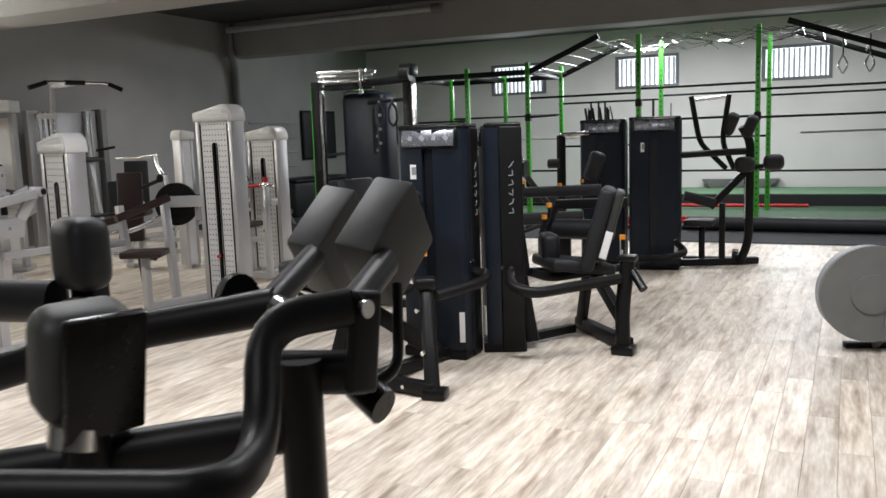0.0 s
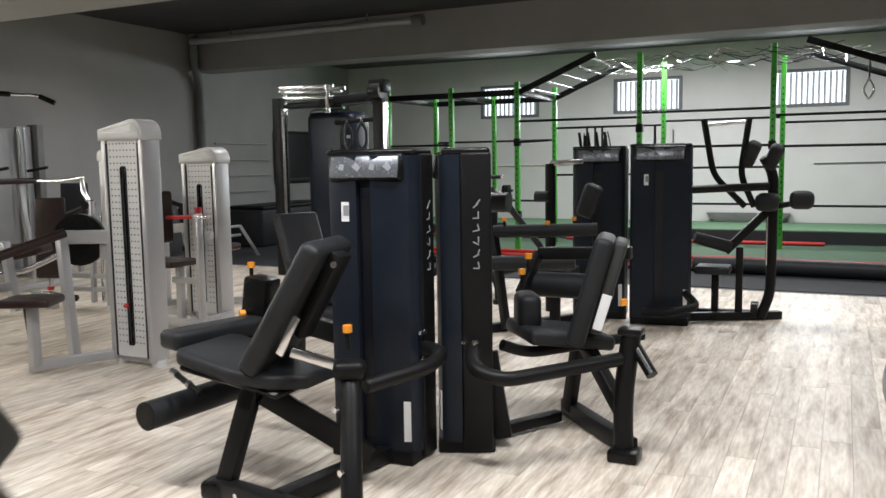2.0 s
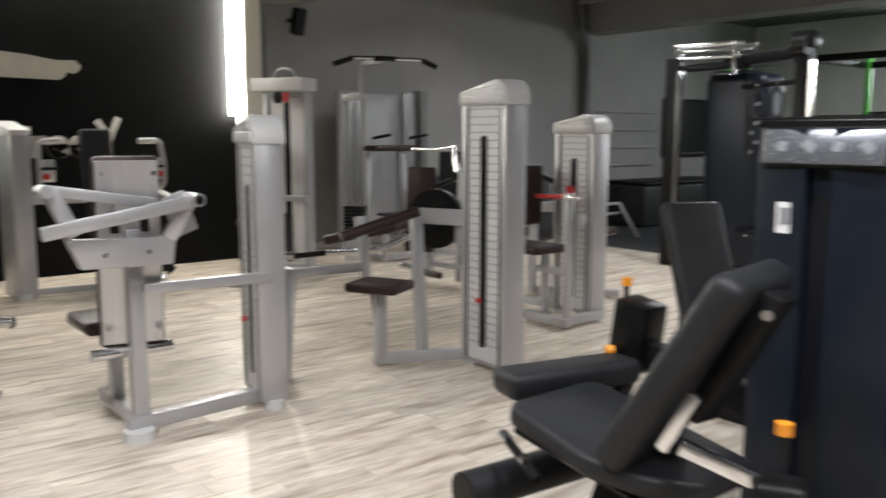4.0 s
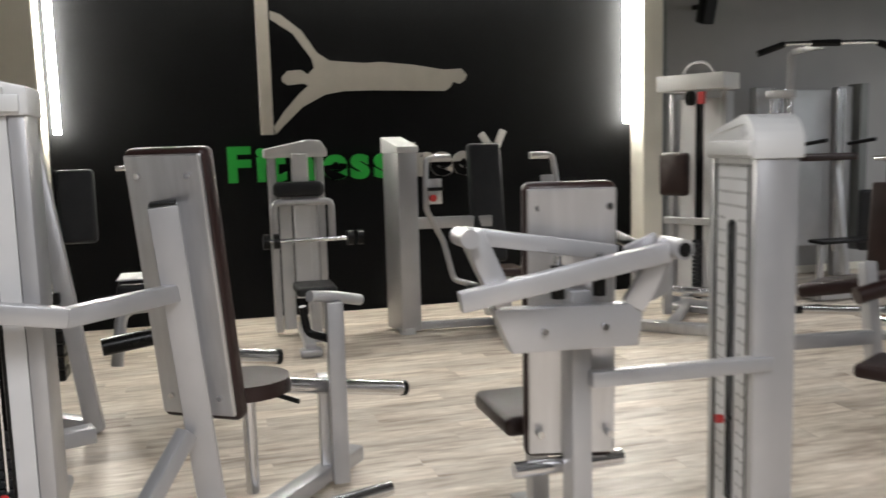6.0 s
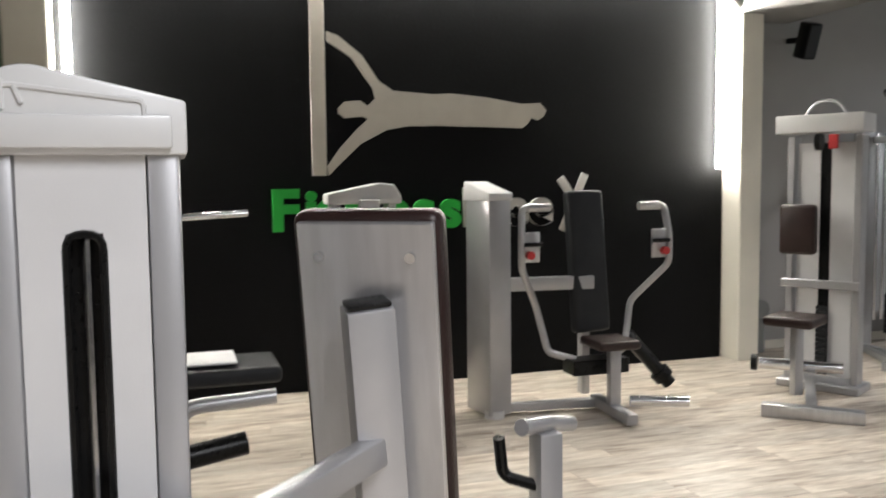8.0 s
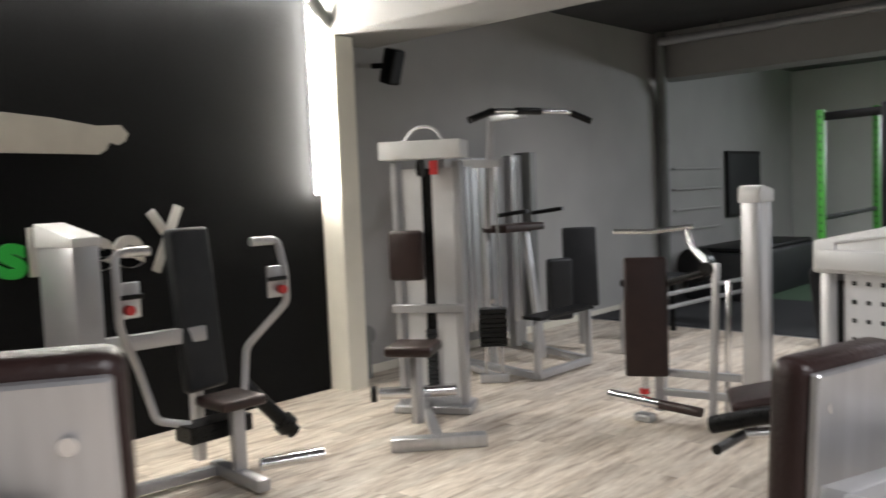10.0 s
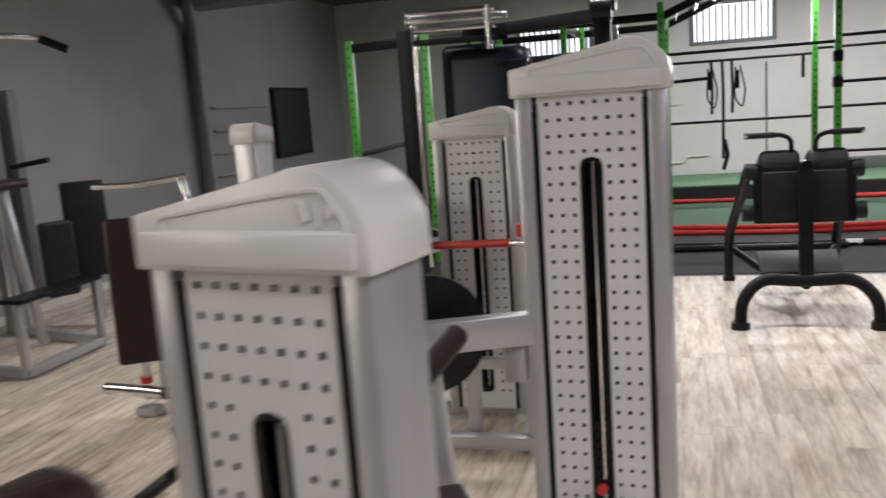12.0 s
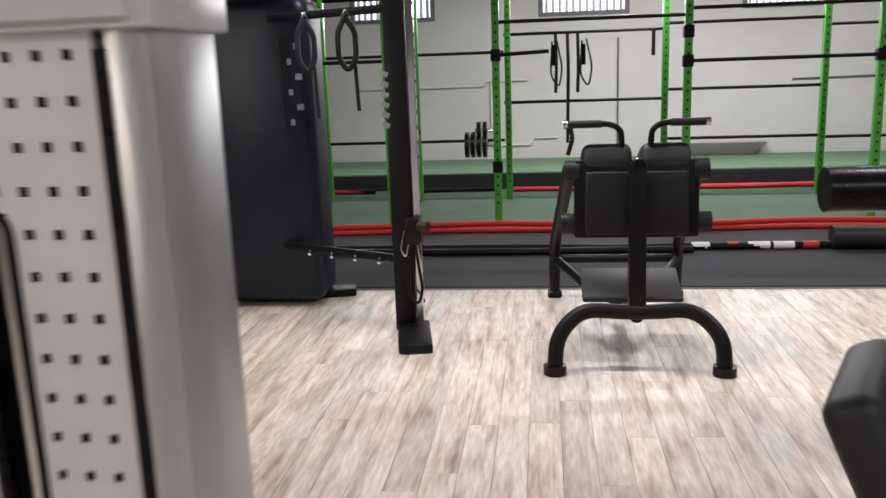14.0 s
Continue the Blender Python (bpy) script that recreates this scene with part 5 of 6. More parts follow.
def glute_machine():
    t = thing("hip_trainer", (-1.3, 1.5, 0), "black tubular hip trainer with two thick square pads", "gym machine", "dark machines")
    for n, (c, ang) in enumerate((((-1.125, 1.96, 1.185), 0), ((-1.455, 2.2, 1.155), 0))):
        m = turn(0, 0, -12) @ turn(38, 0, 0) @ turn(0, 8, 0)
        pad_ob = part("square_pad", box_bm(c, (0.13, 0.225, 0.185), m, 0.012, 2), VINYL_GREY, t, "thick charcoal square pad")
    tb(t, "pad_arm", [(-1.015, 1.6, 1.1), (-1.07, 1.86, 1.15)], 0.035, BLACK, 0)
    tb(t, "pad_arm", [(-1.37, 1.76, 1.06), (-1.44, 2.08, 1.13)], 0.035, BLACK, 0)
    tb(t, "frame_tube", [(-1.02, 1.6, 1.1), (-1.15, 1.45, 1.09), (-1.05, 1.3, 0.9), (-0.98, 1.1, 0.905), (-1.5, 0.9, 0.905)], 0.038, BLACK, 0.11, 16)
    tb(t, "frame_tube", [(-1.35, 1.76, 1.06), (-1.75, 1.62, 1.0), (-2.3, 1.4, 0.86)], 0.042, BLACK, 0.1, 16)
    bx(t, "link_plate", (-1.0, 1.62, 1.03), (0.028, 0.085, 0.2), BLACK, turn(-8, 0, -20), 0.012, 3)
    tb(t, "link_bolt", [(-0.985, 1.6, 1.1), (-0.965, 1.592, 1.1)], 0.018, STEEL, 0)
    tb(t, "pivot", [(-1.33, 1.74, 1.06), (-1.28, 1.72, 1.05)], 0.03, STEEL, 0)
    part("pivot_disc", tube_bm([(-1.5, 1.78, 1.06), (-1.47, 1.77, 1.06)], 0.065, 20), BLACK_PLASTIC, t)
    tb(t, "main_post", [(-1.13, 1.55, 0.0), (-1.13, 1.55, 1.0)], 0.05, BLACK)
    tb(t, "cross_tube", [(-1.2, 1.55, 0.97), (-1.02, 1.66, 0.96)], 0.045, BLACK)
    tb(t, "lower_bumper", [(-1.1, 1.72, 0.93), (-1.0, 1.7, 0.88)], 0.04, BLACK_PLASTIC, 0)
    tb(t, "curved_leg", [(-1.04, 1.7, 0.92), (-1.0, 1.78, 0.94), (-1.05, 1.88, 1.1)], 0.014, BLACK)
    pad(t, "seat_pad", (-1.56, 1.32, 1.02), (0.14, 0.22, 0.22), VINYL_GREY, turn(0, 15, -20), "charcoal padded rest")
    bx(t, "pad_back", (-1.47, 1.3, 1.0), (0.03, 0.18, 0.24), BLACK_PLASTIC, turn(0, 15, -20), 0.008, 2)
    tb(t, "pad_stem", [(-1.56, 1.28, 0.5), (-1.54, 1.3, 0.92)], 0.05, BLACK)
    tb(t, "stem_collar", [(-1.55, 1.27, 0.86), (-1.55, 1.28, 0.9)], 0.06, STEEL)
    tb(t, "diagonal_beam", [(-1.9, 1.15, 0.78), (-1.13, 1.6, 0.86)], 0.05, BLACK)
    pad(t, "side_pad", (-2.27, 1.95, 1.13), (0.2, 0.14, 0.2), VINYL, turn(0, 0, -15))
    pad(t, "side_pad", (-2.25, 1.93, 0.9), (0.2, 0.14, 0.22), VINYL, turn(0, 0, -15))
    br(t, "side_post", (-2.3, 2.0, 0.04), (-2.3, 2.0, 1.16), 0.1, 0.08, BLACK)
    tb(t, "side_roller", [(-2.55, 1.85, 1.0), (-2.35, 1.9, 1.0)], 0.06, VINYL, 0)
    br(t, "base_rail", (-1.1, 1.55, 0.04), (-2.4, 1.5, 0.04), 0.09, 0.07, BLACK)
    br(t, "base_rail", (-2.3, 2.05, 0.04), (-2.3, 0.9, 0.04), 0.09, 0.07, BLACK)
    tb(t, "rear_post", [(-1.5, 0.95, 0.0), (-1.5, 0.92, 0.9)], 0.04, BLACK)
    br(t, "base_rail", (-1.5, 0.95, 0.035), (-1.15, 1.5, 0.035), 0.08, 0.06, BLACK)


def cable_tower():
    t = thing("cable_crossover", (-6.0, 10.7, 0), "black and navy cable column machine with hanging handles", "gym machine", "dark machines")
    c = (-6.42, 11.0)
    bm = box_bm((c[0], c[1], 1.08), (0.74, 0.44, 2.1), None, 0.1, 4)
    part("shroud", bm, NAVY, t, "glossy navy column shroud")
    bx(t, "info_panel", (-6.17, 10.79, 1.55), (0.012, 0.16, 0.62), NAVY_DARK, turn(0, 0, -70), 0.0)
    for k in range(6):
        bx(t, "info_mark", (-6.18 + 0.05 * (k % 2), 10.782, 1.3 + 0.1 * k), (0.008, 0.045, 0.04), TEXT, turn(0, 0, -70), 0.0)
    bx(t, "rear_shell", (-6.6, 11.12, 1.1), (0.5, 0.36, 2.16), BLACK, None, 0.06, 3)
    # uprights and top frame
    for x, y in ((-5.38, 10.3), (-7.05, 10.6)):
        bx(t, "upright", (x, y, 1.16), (0.13, 0.16, 2.3), BLACK, None, 0.012, 2)
        bx(t, "carriage_rail", (x + 0.095, y - 0.05, 1.12), (0.045, 0.05, 2.1), STEEL, None, 0.004)
        for k in range(22):
            bx(t, "rail_hole", (x + 0.12, y - 0.05, 0.2 + 0.09 * k), (0.004, 0.022, 0.022), BLACK_PLASTIC, None, 0)
    bx(t, "foot", (-5.3, 10.05, 0.03), (0.2, 0.5, 0.06), BLACK, turn(rz=10), 0.015, 2)
    bx(t, "foot", (-6.15, 11.1, 0.03), (0.5, 0.16, 0.06), BLACK, turn(rz=12), 0.015, 2)
    for z in (2.2, 2.38):
        br(t, "top_rail", (-7.05, 10.6, z), (-6.2, 10.75, z), 0.05, 0.05, STEEL if z > 2.3 else BLACK)
    for z, y in ((2.3, 10.62), (2.44, 10.62), (2.44, 10.9)):
        tb(t, "chrome_rail", [(-7.05, y, z), (-6.3, y + 0.1, z)], 0.025, STEEL, 0)
    for x in (-7.0, -6.34):
        tb(t, "chrome_post", [(x, 10.64, 2.1), (x, 10.64, 2.46)], 0.03, STEEL, 0)
    br(t, "top_beam", (-6.6, 10.9, 2.26), (-5.38, 10.3, 2.26), 0.08, 0.1, BLACK)
    br(t, "hook_rail", (-6.3, 10.75, 1.98), (-5.42, 10.3, 1.98), 0.03, 0.05, BLACK)
    br(t, "lower_rail", (-6.3, 10.75, 0.46), (-5.42, 10.3, 0.46), 0.03, 0.05, BLACK)
    for k in range(4):
        f = 0.25 + 0.2 * k
        p = Vector((-6.3, 10.72, 0.45)).lerp(Vector((-5.42, 10.27, 0.45)), f)
        tb(t, "hook", [p, p + Vector((0, -0.03, -0.02))], 0.012, STEEL)
    tb(t, "pulley_head", [(-5.45, 10.2, 2.3), (-5.3, 10.2, 2.3)], 0.09, BLACK_PLASTIC)
    bx(t, "pulley_head", (-5.37, 10.28, 2.36), (0.2, 0.2, 0.16), BLACK_PLASTIC, None, 0.02, 2)
    bx(t, "carriage", (-5.3, 10.18, 0.66), (0.09, 0.1, 0.16), BLACK_PLASTIC, None, 0.01, 2)
    tb(t, "carriage_knob", [(-5.26, 10.13, 0.7), (-5.2, 10.1, 0.7)], 0.03, LEATHER)
    tb(t, "carabiner", [(-5.36, 10.18, 0.66), (-5.38, 10.15, 0.55), (-5.35, 10.15, 0.5), (-5.33, 10.15, 0.58)], 0.006, STEEL, 0.02, 6)
    tb(t, "cable", [(-5.33, 10.16, 0.5), (-5.34, 10.14, 0.28), (-5.28, 10.12, 0.2), (-5.25, 10.13, 0.3), (-5.3, 10.17, 0.62)], 0.01, BLACK_PLASTIC, 0.05, 8)
    for z in (1.3, 1.36, 1.42, 1.48, 1.54, 1.6):
        bx(t, "maker_mark", (-5.445 + 0.0, 10.217, z), (0.045, 0.004, 0.03), TEXT, turn(ry=20), 0)
    for x, y, drop in ((-6.0, 10.55, 0.36), (-5.7, 10.4, 0.3)):
        s = thing("ankle_strap", (x, y, 1.98 - drop), "black padded strap hanging from a hook", "strap", "hanging straps")
        tb(s, "band", [(x, y, 1.96), (x - 0.05, y - 0.02, 1.86), (x - 0.05, y - 0.02, 1.7), (x, y, 1.62), (x + 0.05, y + 0.02, 1.7), (x + 0.05, y + 0.02, 1.86), (x, y, 1.94)], 0.018, VINYL, 0.04, 8)
        tb(s, "ring", [(x - 0.02, y, 1.96), (x, y, 2.0), (x + 0.02, y, 1.96)], 0.006, STEEL, 0.02, 6)
        tb(s, "tail", [(x + 0.04, y + 0.02, 1.66), (x + 0.05, y + 0.02, 1.62 - drop * 0.8)], 0.012, VINYL, 0, 6)


def hyper_bench():
    t = thing("back_bench", (-4.0, 10.2, 0), "black back-extension bench seen from behind with padded hip rests", "gym bench", "dark machines")
    x, y = -3.99, 9.62
    tb(t, "rear_leg", [(x - 0.44, y, 0.03), (x - 0.43, y + 0.02, 0.2), (x - 0.3, y + 0.1, 0.33), (x, y + 0.13, 0.3), (x + 0.3, y + 0.1, 0.33), (x + 0.43, y + 0.02, 0.2), (x + 0.44, y, 0.03)], 0.042, BLACK, 0.14, 14)
    for s in (-1, 1):
        tb(t, "foot", [(x + s * 0.44, y, 0.0), (x + s * 0.44, y, 0.05)], 0.062, BLACK_PLASTIC)
    br(t, "post", (x, y + 0.14, 0.3), (x, y + 0.2, 1.1), 0.09, 0.07, BLACK, up=(0, 1, 0))
    bx(t, "back_frame", (x, y + 0.26, 0.9), (0.66, 0.04, 0.42), BLACK, turn(rx=-6), 0.02, 2)
    for s in (-1, 1):
        bx(t, "hip_plate", (x + s * 0.15, y + 0.235, 0.88), (0.24, 0.03, 0.34), VINYL, turn(rx=-6), 0.03, 3)
        pad(t, "hip_pad", (x + s * 0.155, y + 0.4, 1.09), (0.27, 0.3, 0.14), VINYL_GREY, turn(rx=-20), "grey-black hip pad")
        tb(t, "side_roller", [(x + s * 0.3, y + 0.3, 1.05), (x + s * 0.38, y + 0.3, 1.05)], 0.06, VINYL, 0)
        tb(t, "side_roller", [(x + s * 0.3, y + 0.3, 0.76), (x + s * 0.4, y + 0.3, 0.76)], 0.06, VINYL, 0)
        tb(t, "handle", [(x + s * 0.07, y + 0.3, 1.05), (x + s * 0.08, y + 0.28, 1.27), (x + s * 0.14, y + 0.3, 1.3), (x + s * 0.38, y + 0.3, 1.3)], 0.016, BLACK, 0.05)
        tb(t, "grip", [(x + s * 0.18, y + 0.3, 1.3), (x + s * 0.36, y + 0.3, 1.3)], 0.021, VINYL, 0)
        tb(t, "grip_end", [(x + s * 0.36, y + 0.3, 1.3), (x + s * 0.385, y + 0.3, 1.3)], 0.022, STEEL, 0)
        tb(t, "front_leg", [(x + s * 0.42, y + 1.55, 0.02), (x + s * 0.42, y + 1.5, 0.4), (x + s * 0.38, y + 0.9, 0.75), (x + s * 0.35, y + 0.4, 1.05)], 0.038, BLACK, 0.2)
        bx(t, "front_boot", (x + s * 0.42, y + 1.56, 0.025), (0.1, 0.1, 0.05), BLACK_PLASTIC, None, 0.01)
        tb(t, "low_tube", [(x + s * 0.4, y + 1.4, 0.3), (x + s * 0.2, y + 1.0, 0.2), (x, y + 0.6, 0.2)], 0.03, BLACK, 0.1)
    bx(t, "foot_plate", (x, y + 0.5, 0.36), (0.56, 0.34, 0.03), VINYL_GREY, turn(rx=18), 0.02, 2)
    tb(t, "spine", [(x, y + 0.14, 0.28), (x, y + 1.1, 0.18), (x, y + 1.4, 0.2)], 0.04, BLACK, 0.1)
    tb(t, "post_knob", [(x, y + 0.17, 1.1), (x, y + 0.12, 1.1)], 0.03, BLACK_PLASTIC, 0)
    tb(t, "cross_tube", [(x - 0.4, y + 1.45, 0.3), (x + 0.4, y + 1.45, 0.3)], 0.03, BLACK)


def rower():
    t = thing("air_rower", (0.3, 6.0, 0), "grey round-caged air rowing machine", "rowing machine")
    c = Vector((0.15, 5.93, 0.40))
    n = Vector((0.35, -0.94, 0)).normalized()
    part("fan_cage", tube_bm([c - n * 0.06, c + n * 0.06], 0.31, 40), WHEEL, t, "perforated grey fan cage")
    part("cage_rim", tube_bm([c + n * 0.03, c + n * 0.065], 0.318, 40), PIPE, t)
    part("hub_cover", tube_bm([c + n * 0.06, c + n * 0.075], 0.13, 28), PIPE, t)
    bm = bmesh.new()
    s = n.cross(Vector((0, 0, 1)))
    for ring in range(6):
        rr = 0.15 + 0.028 * ring
        for k in range(int(rr * 110)):
            a = 2 * math.pi * k / int(rr * 110)
            p = c + n * 0.0605 + rr * (math.cos(a) * s + math.sin(a) * Vector((0, 0, 1)))
            bm.faces.new([bm.verts.new(p + 0.006 * (math.cos(b) * s + math.sin(b) * Vector((0, 0, 1)))) for b in (0.8, 2.4, 3.9, 5.5)])
    tagged(part("cage_holes", bm, PIPE, t), kind="stuff")
    br(t, "front_leg", (0.3, 5.86, 0.3), (0.2, 6.05, 0.02), 0.05, 0.05, SILVER)
    br(t, "foot_bar", (0.02, 6.0, 0.02), (0.42, 6.16, 0.02), 0.06, 0.04, BLACK)
    br(t, "rail", (0.45, 5.8, 0.3), (2.2, 5.0, 0.34), 0.08, 0.1, SILVER)
    br(t, "rear_leg", (2.1, 5.04, 0.3), (2.15, 5.02, 0.0), 0.1, 0.06, BLACK)
    pad(t, "seat", (1.7, 5.22, 0.44), (0.3, 0.3, 0.07), BLACK_PLASTIC)
    tb(t, "handle", [(0.5, 5.6, 0.5), (0.62, 5.95, 0.5)], 0.018, BLACK_PLASTIC)
    br(t, "monitor_arm", (0.35, 5.85, 0.5), (0.5, 5.8, 1.0), 0.04, 0.03, BLACK)
    bx(t, "monitor", (0.5, 5.8, 1.05), (0.04, 0.2, 0.18), BLACK_PLASTIC, None, 0.01)
    s2 = thing("exercise_bike", (0.75, 4.7, 0), "black floor-standing cardio machine foot with frame", "exercise bike")
    br(s2, "foot_bar", (0.35, 5.0, 0.05), (0.45, 4.4, 0.05), 0.1, 0.09, BLACK)
    tb(s2, "upright", [(0.42, 4.7, 0.06), (0.5, 4.7, 0.4), (0.7, 4.6, 0.7)], 0.05, BLACK, 0.1)
    tb(s2, "wheel", [(0.34, 5.02, 0.06), (0.4, 5.02, 0.06)], 0.06, BLACK_PLASTIC)
    br(s2, "rail", (0.42, 4.7, 0.1), (1.5, 4.4, 0.1), 0.1, 0.08, BLACK)


def leg_machine():
    t = thing("leg_machine", (-6.5, 8.5, 0), "silver leg machine with brown seat and black backrest", "gym machine", "silver machines")
    pad(t, "seat", (-6.45, 8.5, 0.6), (0.5, 0.4, 0.07), LEATHER, turn(0, 0, 15), "brown leather seat")
    br(t, "seat_post", (-6.4, 8.5, 0.05), (-6.4, 8.5, 0.57), 0.07, 0.08, SILVER)
    pad(t, "backrest", (-6.85, 8.3, 0.78), (0.12, 0.34, 0.6), VINYL, turn(0, -8, 10))
    br(t, "upright", (-6.72, 8.1, 0.05), (-6.72, 8.1, 1.2), 0.06, 0.07, SILVER)
    br(t, "side_arm", (-6.72, 8.1, 0.82), (-6.2, 8.3, 0.86), 0.06, 0.09, SILVER)
    tb(t, "pulley", [(-6.42, 8.25, 1.0), (-6.36, 8.25, 1.0)], 0.06, BLACK_PLASTIC, 0)
    tb(t, "link_bar", [(-6.7, 8.12, 1.12), (-6.4, 8.25, 1.0), (-6.2, 8.3, 0.9)], 0.025, BLACK, 0.04)
    br(t, "base_rail", (-6.75, 8.1, 0.05), (-6.1, 8.6, 0.05), 0.07, 0.06, SILVER)
    return t


curl_machine()
leg_machine()
press_machine()
chest_machine()
rotary_machine()
incline_machine()
lat_row_machine()
cable_station()
leg_press()
pec_machine()
pulldown_machine()
abductor_machine()
leg_extension(1)
leg_extension(2)
dark_pair()
glute_machine()
cable_tower()
hyper_bench()
rower()


# ---- where each machine stands, measured from where it was drawn: along x, along y, height ----
STAND = {"curl_machine": (0, -0.1, 1), "shoulder_press": (0.03, 0, 1.03), "chest_press": (-0.09, 0.02, 1.025), "rotary_machine": (-0.19, 0.21, 1.05),
         "row_machine": (-0.23, 0.1, 1.03), "dip_station": (-0.1, 0.12, 1.02), "butterfly_machine": (0, 0, 1.01), "leg_curl": (-0.09, 0.07, 1),
         "pulldown_station": (-0.15, 0.3, 1.01), "dark_chest_press": (-0.15, 0.3, 1.01), "back_bench": (-0.03, -0.11, 1),
         "air_rower": (-0.05, 0.16, 0.97), "exercise_bike": (-0.05, 0.16, 0.97), "padded_bench": (0.03, 0.0, 0.97)}
for nm, (dx, dy, tall) in STAND.items():
    ob = bpy.data.objects[nm]
    ob.location.x += dx
    ob.location.y += dy
    ob.scale.z = tall
ob = bpy.data.objects["hip_trainer"]
ob.location, ob.scale = (-1.149, 1.467, 0), (0.86, 0.86, 1.035)


# ---- green training rig ----
def rig():
    t = thing("training_rig", (-4.0, 14.6, 0.02), "green steel training rig with black pull-up bars", "training rig")
    Z = 0.022
    def post(x, y, h):
        p = br(t, "post", (x, y, Z), (x, y, h), 0.075, 0.075, GREEN)
        for k in range(26):
            z = 0.25 + 0.09 * k
            if z < h - 0.05:
                bm = box_bm((x, y - 0.0385, z), (0.02, 0.002, 0.024), None, 0)
                part("post_hole", bm, BLACK_PLASTIC, p)
    F, B = 13.85, 15.55
    fronts = [(-7.25, 2.62), (-6.1, 2.62), (-4.98, 2.66), (-3.1, 2.98), (-1.3, 2.98), (0.6, 2.98)]
    backs = [(-7.2, 2.62), (-6.05, 2.68), (-4.93, 2.7), (-3.08, 3.0), (-1.28, 3.0), (0.62, 3.0)]
    for x, h in fronts:
        post(x, F, h)
    for x, h in backs:
        post(x, B, h)
    for x, h in ((-8.15, 2.4), (-7.32, 2.42)):
        post(x, 12.1, h)
    post(-8.0, 13.6, 2.5)
    def rail(p, q, w=0.06, h=0.09, mat=BLACK):
        br(t, "beam", p, q, w, h, mat)
    rail((-8.15, 12.1, 2.32), (-7.32, 12.1, 2.34))
    rail((-7.32, 12.1, 2.32), (-7.25, F, 2.5))
    rail((-8.15, 12.1, 1.2), (-8.0, 13.6, 1.25), 0.04, 0.05)
    for y in (F, B):
        rail((-7.25, y, 2.5), (-4.95, y, 2.5))
    for x in (-7.25, -6.1, -4.95):
        rail((x, F, 2.5), (x, B, 2.5))
    # sloping ladders up to the high bay and down again
    for y in (F, B):
        rail((-4.95, y, 2.5), (-3.75, y, 3.0), 0.05, 0.09)
        rail((-0.9, y, 3.0), (0.6, y, 2.45), 0.05, 0.09)
    for k in range(5):
        f = 0.12 + 0.2 * k
        tb(t, "rung", [(-4.95 + 1.2 * f, F, 2.5 + 0.5 * f), (-4.95 + 1.2 * f, B, 2.5 + 0.5 * f)], 0.016, STEEL)
        tb(t, "rung", [(-0.9 + 1.5 * f, F, 3.0 - 0.55 * f), (-0.9 + 1.5 * f, B, 3.0 - 0.55 * f)], 0.016, STEEL)
    for x0, x1, y, zs in ((-4.98, -3.1, F, (2.06,)), (-4.98, -3.1, B, (2.0, 1.2)), (-3.1, -1.3, F, (2.12, 1.62)), (-3.1, -1.3, B, (2.06, 1.3, 0.72)),
                          (-1.3, 0.6, F, (2.02, 1.6)), (-1.3, 0.6, B, (1.98, 0.7)), (-6.1, -4.98, B, (1.8, 0.75)), (-7.25, -6.1, B, (1.8, 0.75)), (-7.25, -6.1, F, (1.72,))):
        for z in zs:
            tb(t, "pull_up_bar", [(x0, y, z), (x1, y, z)], 0.019, BLACK)
    for x, y, z in ((-4.98, F, 1.74), (-4.98, F, 0.62), (-3.1, F, 1.9), (-3.1, F, 1.62), (-1.3, F, 1.62)):
        bx(t, "bar_clamp", (x, y, z), (0.1, 0.1, 0.12), BLACK, None, 0.01)
    tb(t, "bar_holder", [(-5.0, F - 0.05, 1.74), (-4.45, F - 0.05, 1.76)], 0.02, BLACK)
    # crumpled net over the ladder
    random.seed(4)
    for k in range(26):
        x, y = random.uniform(-4.3, -2.2), random.uniform(F, B)
        p = [(x, y, 2.86 + random.uniform(-0.06, 0.08))]
        for j in range(3):
            p.append((p[-1][0] + random.uniform(0.1, 0.35), p[-1][1] + random.uniform(-0.3, 0.3), 2.88 + random.uniform(-0.08, 0.1)))
        tb(t, "net_cord", p, 0.007, STEEL, 0.05, 5)
    for k in range(20):
        x, y = random.uniform(-2.2, -0.2), random.uniform(F, B)
        tb(t, "net_cord", [(x, y, 2.95), (x + 0.3, y + random.uniform(-0.4, 0.4), 2.84), (x + 0.7, y + random.uniform(-0.4, 0.4), 2.94)], 0.006, BLACK, 0.1, 5)
    # barbell and dumbbells on the post
    for z, rr, ln in ((0.86, 0.13, 0.2), (1.0, 0.09, 0.1)):
        d = thing("plate_stack", (-5.25, F - 0.1, z), "black weight plates on a storage peg", "weight plate", "stored plates")
        for k in range(int(ln / 0.05)):
            part("plate", tube_bm([(-5.08 - 0.06 * k, F - 0.1, z), (-5.12 - 0.06 * k, F - 0.1, z)], rr, 22), BLACK_PLASTIC, d)
        tb(d, "peg", [(-5.02, F - 0.1, z), (-5.1 - ln, F - 0.1, z)], 0.02, STEEL)
    d = thing("plate_stack", (-6.05, F - 0.1, 1.0), "black weight plates on a storage peg", "weight plate", "stored plates")
    for k in range(2):
        part("plate", tube_bm([(-6.0 + 0.06 * k, F - 0.1, 1.0), (-5.96 + 0.06 * k, F - 0.1, 1.0)], 0.11, 22), BLACK_PLASTIC, d)
    tb(d, "peg", [(-6.06, F - 0.1, 1.0), (-5.75, F - 0.1, 1.0)], 0.02, STEEL)
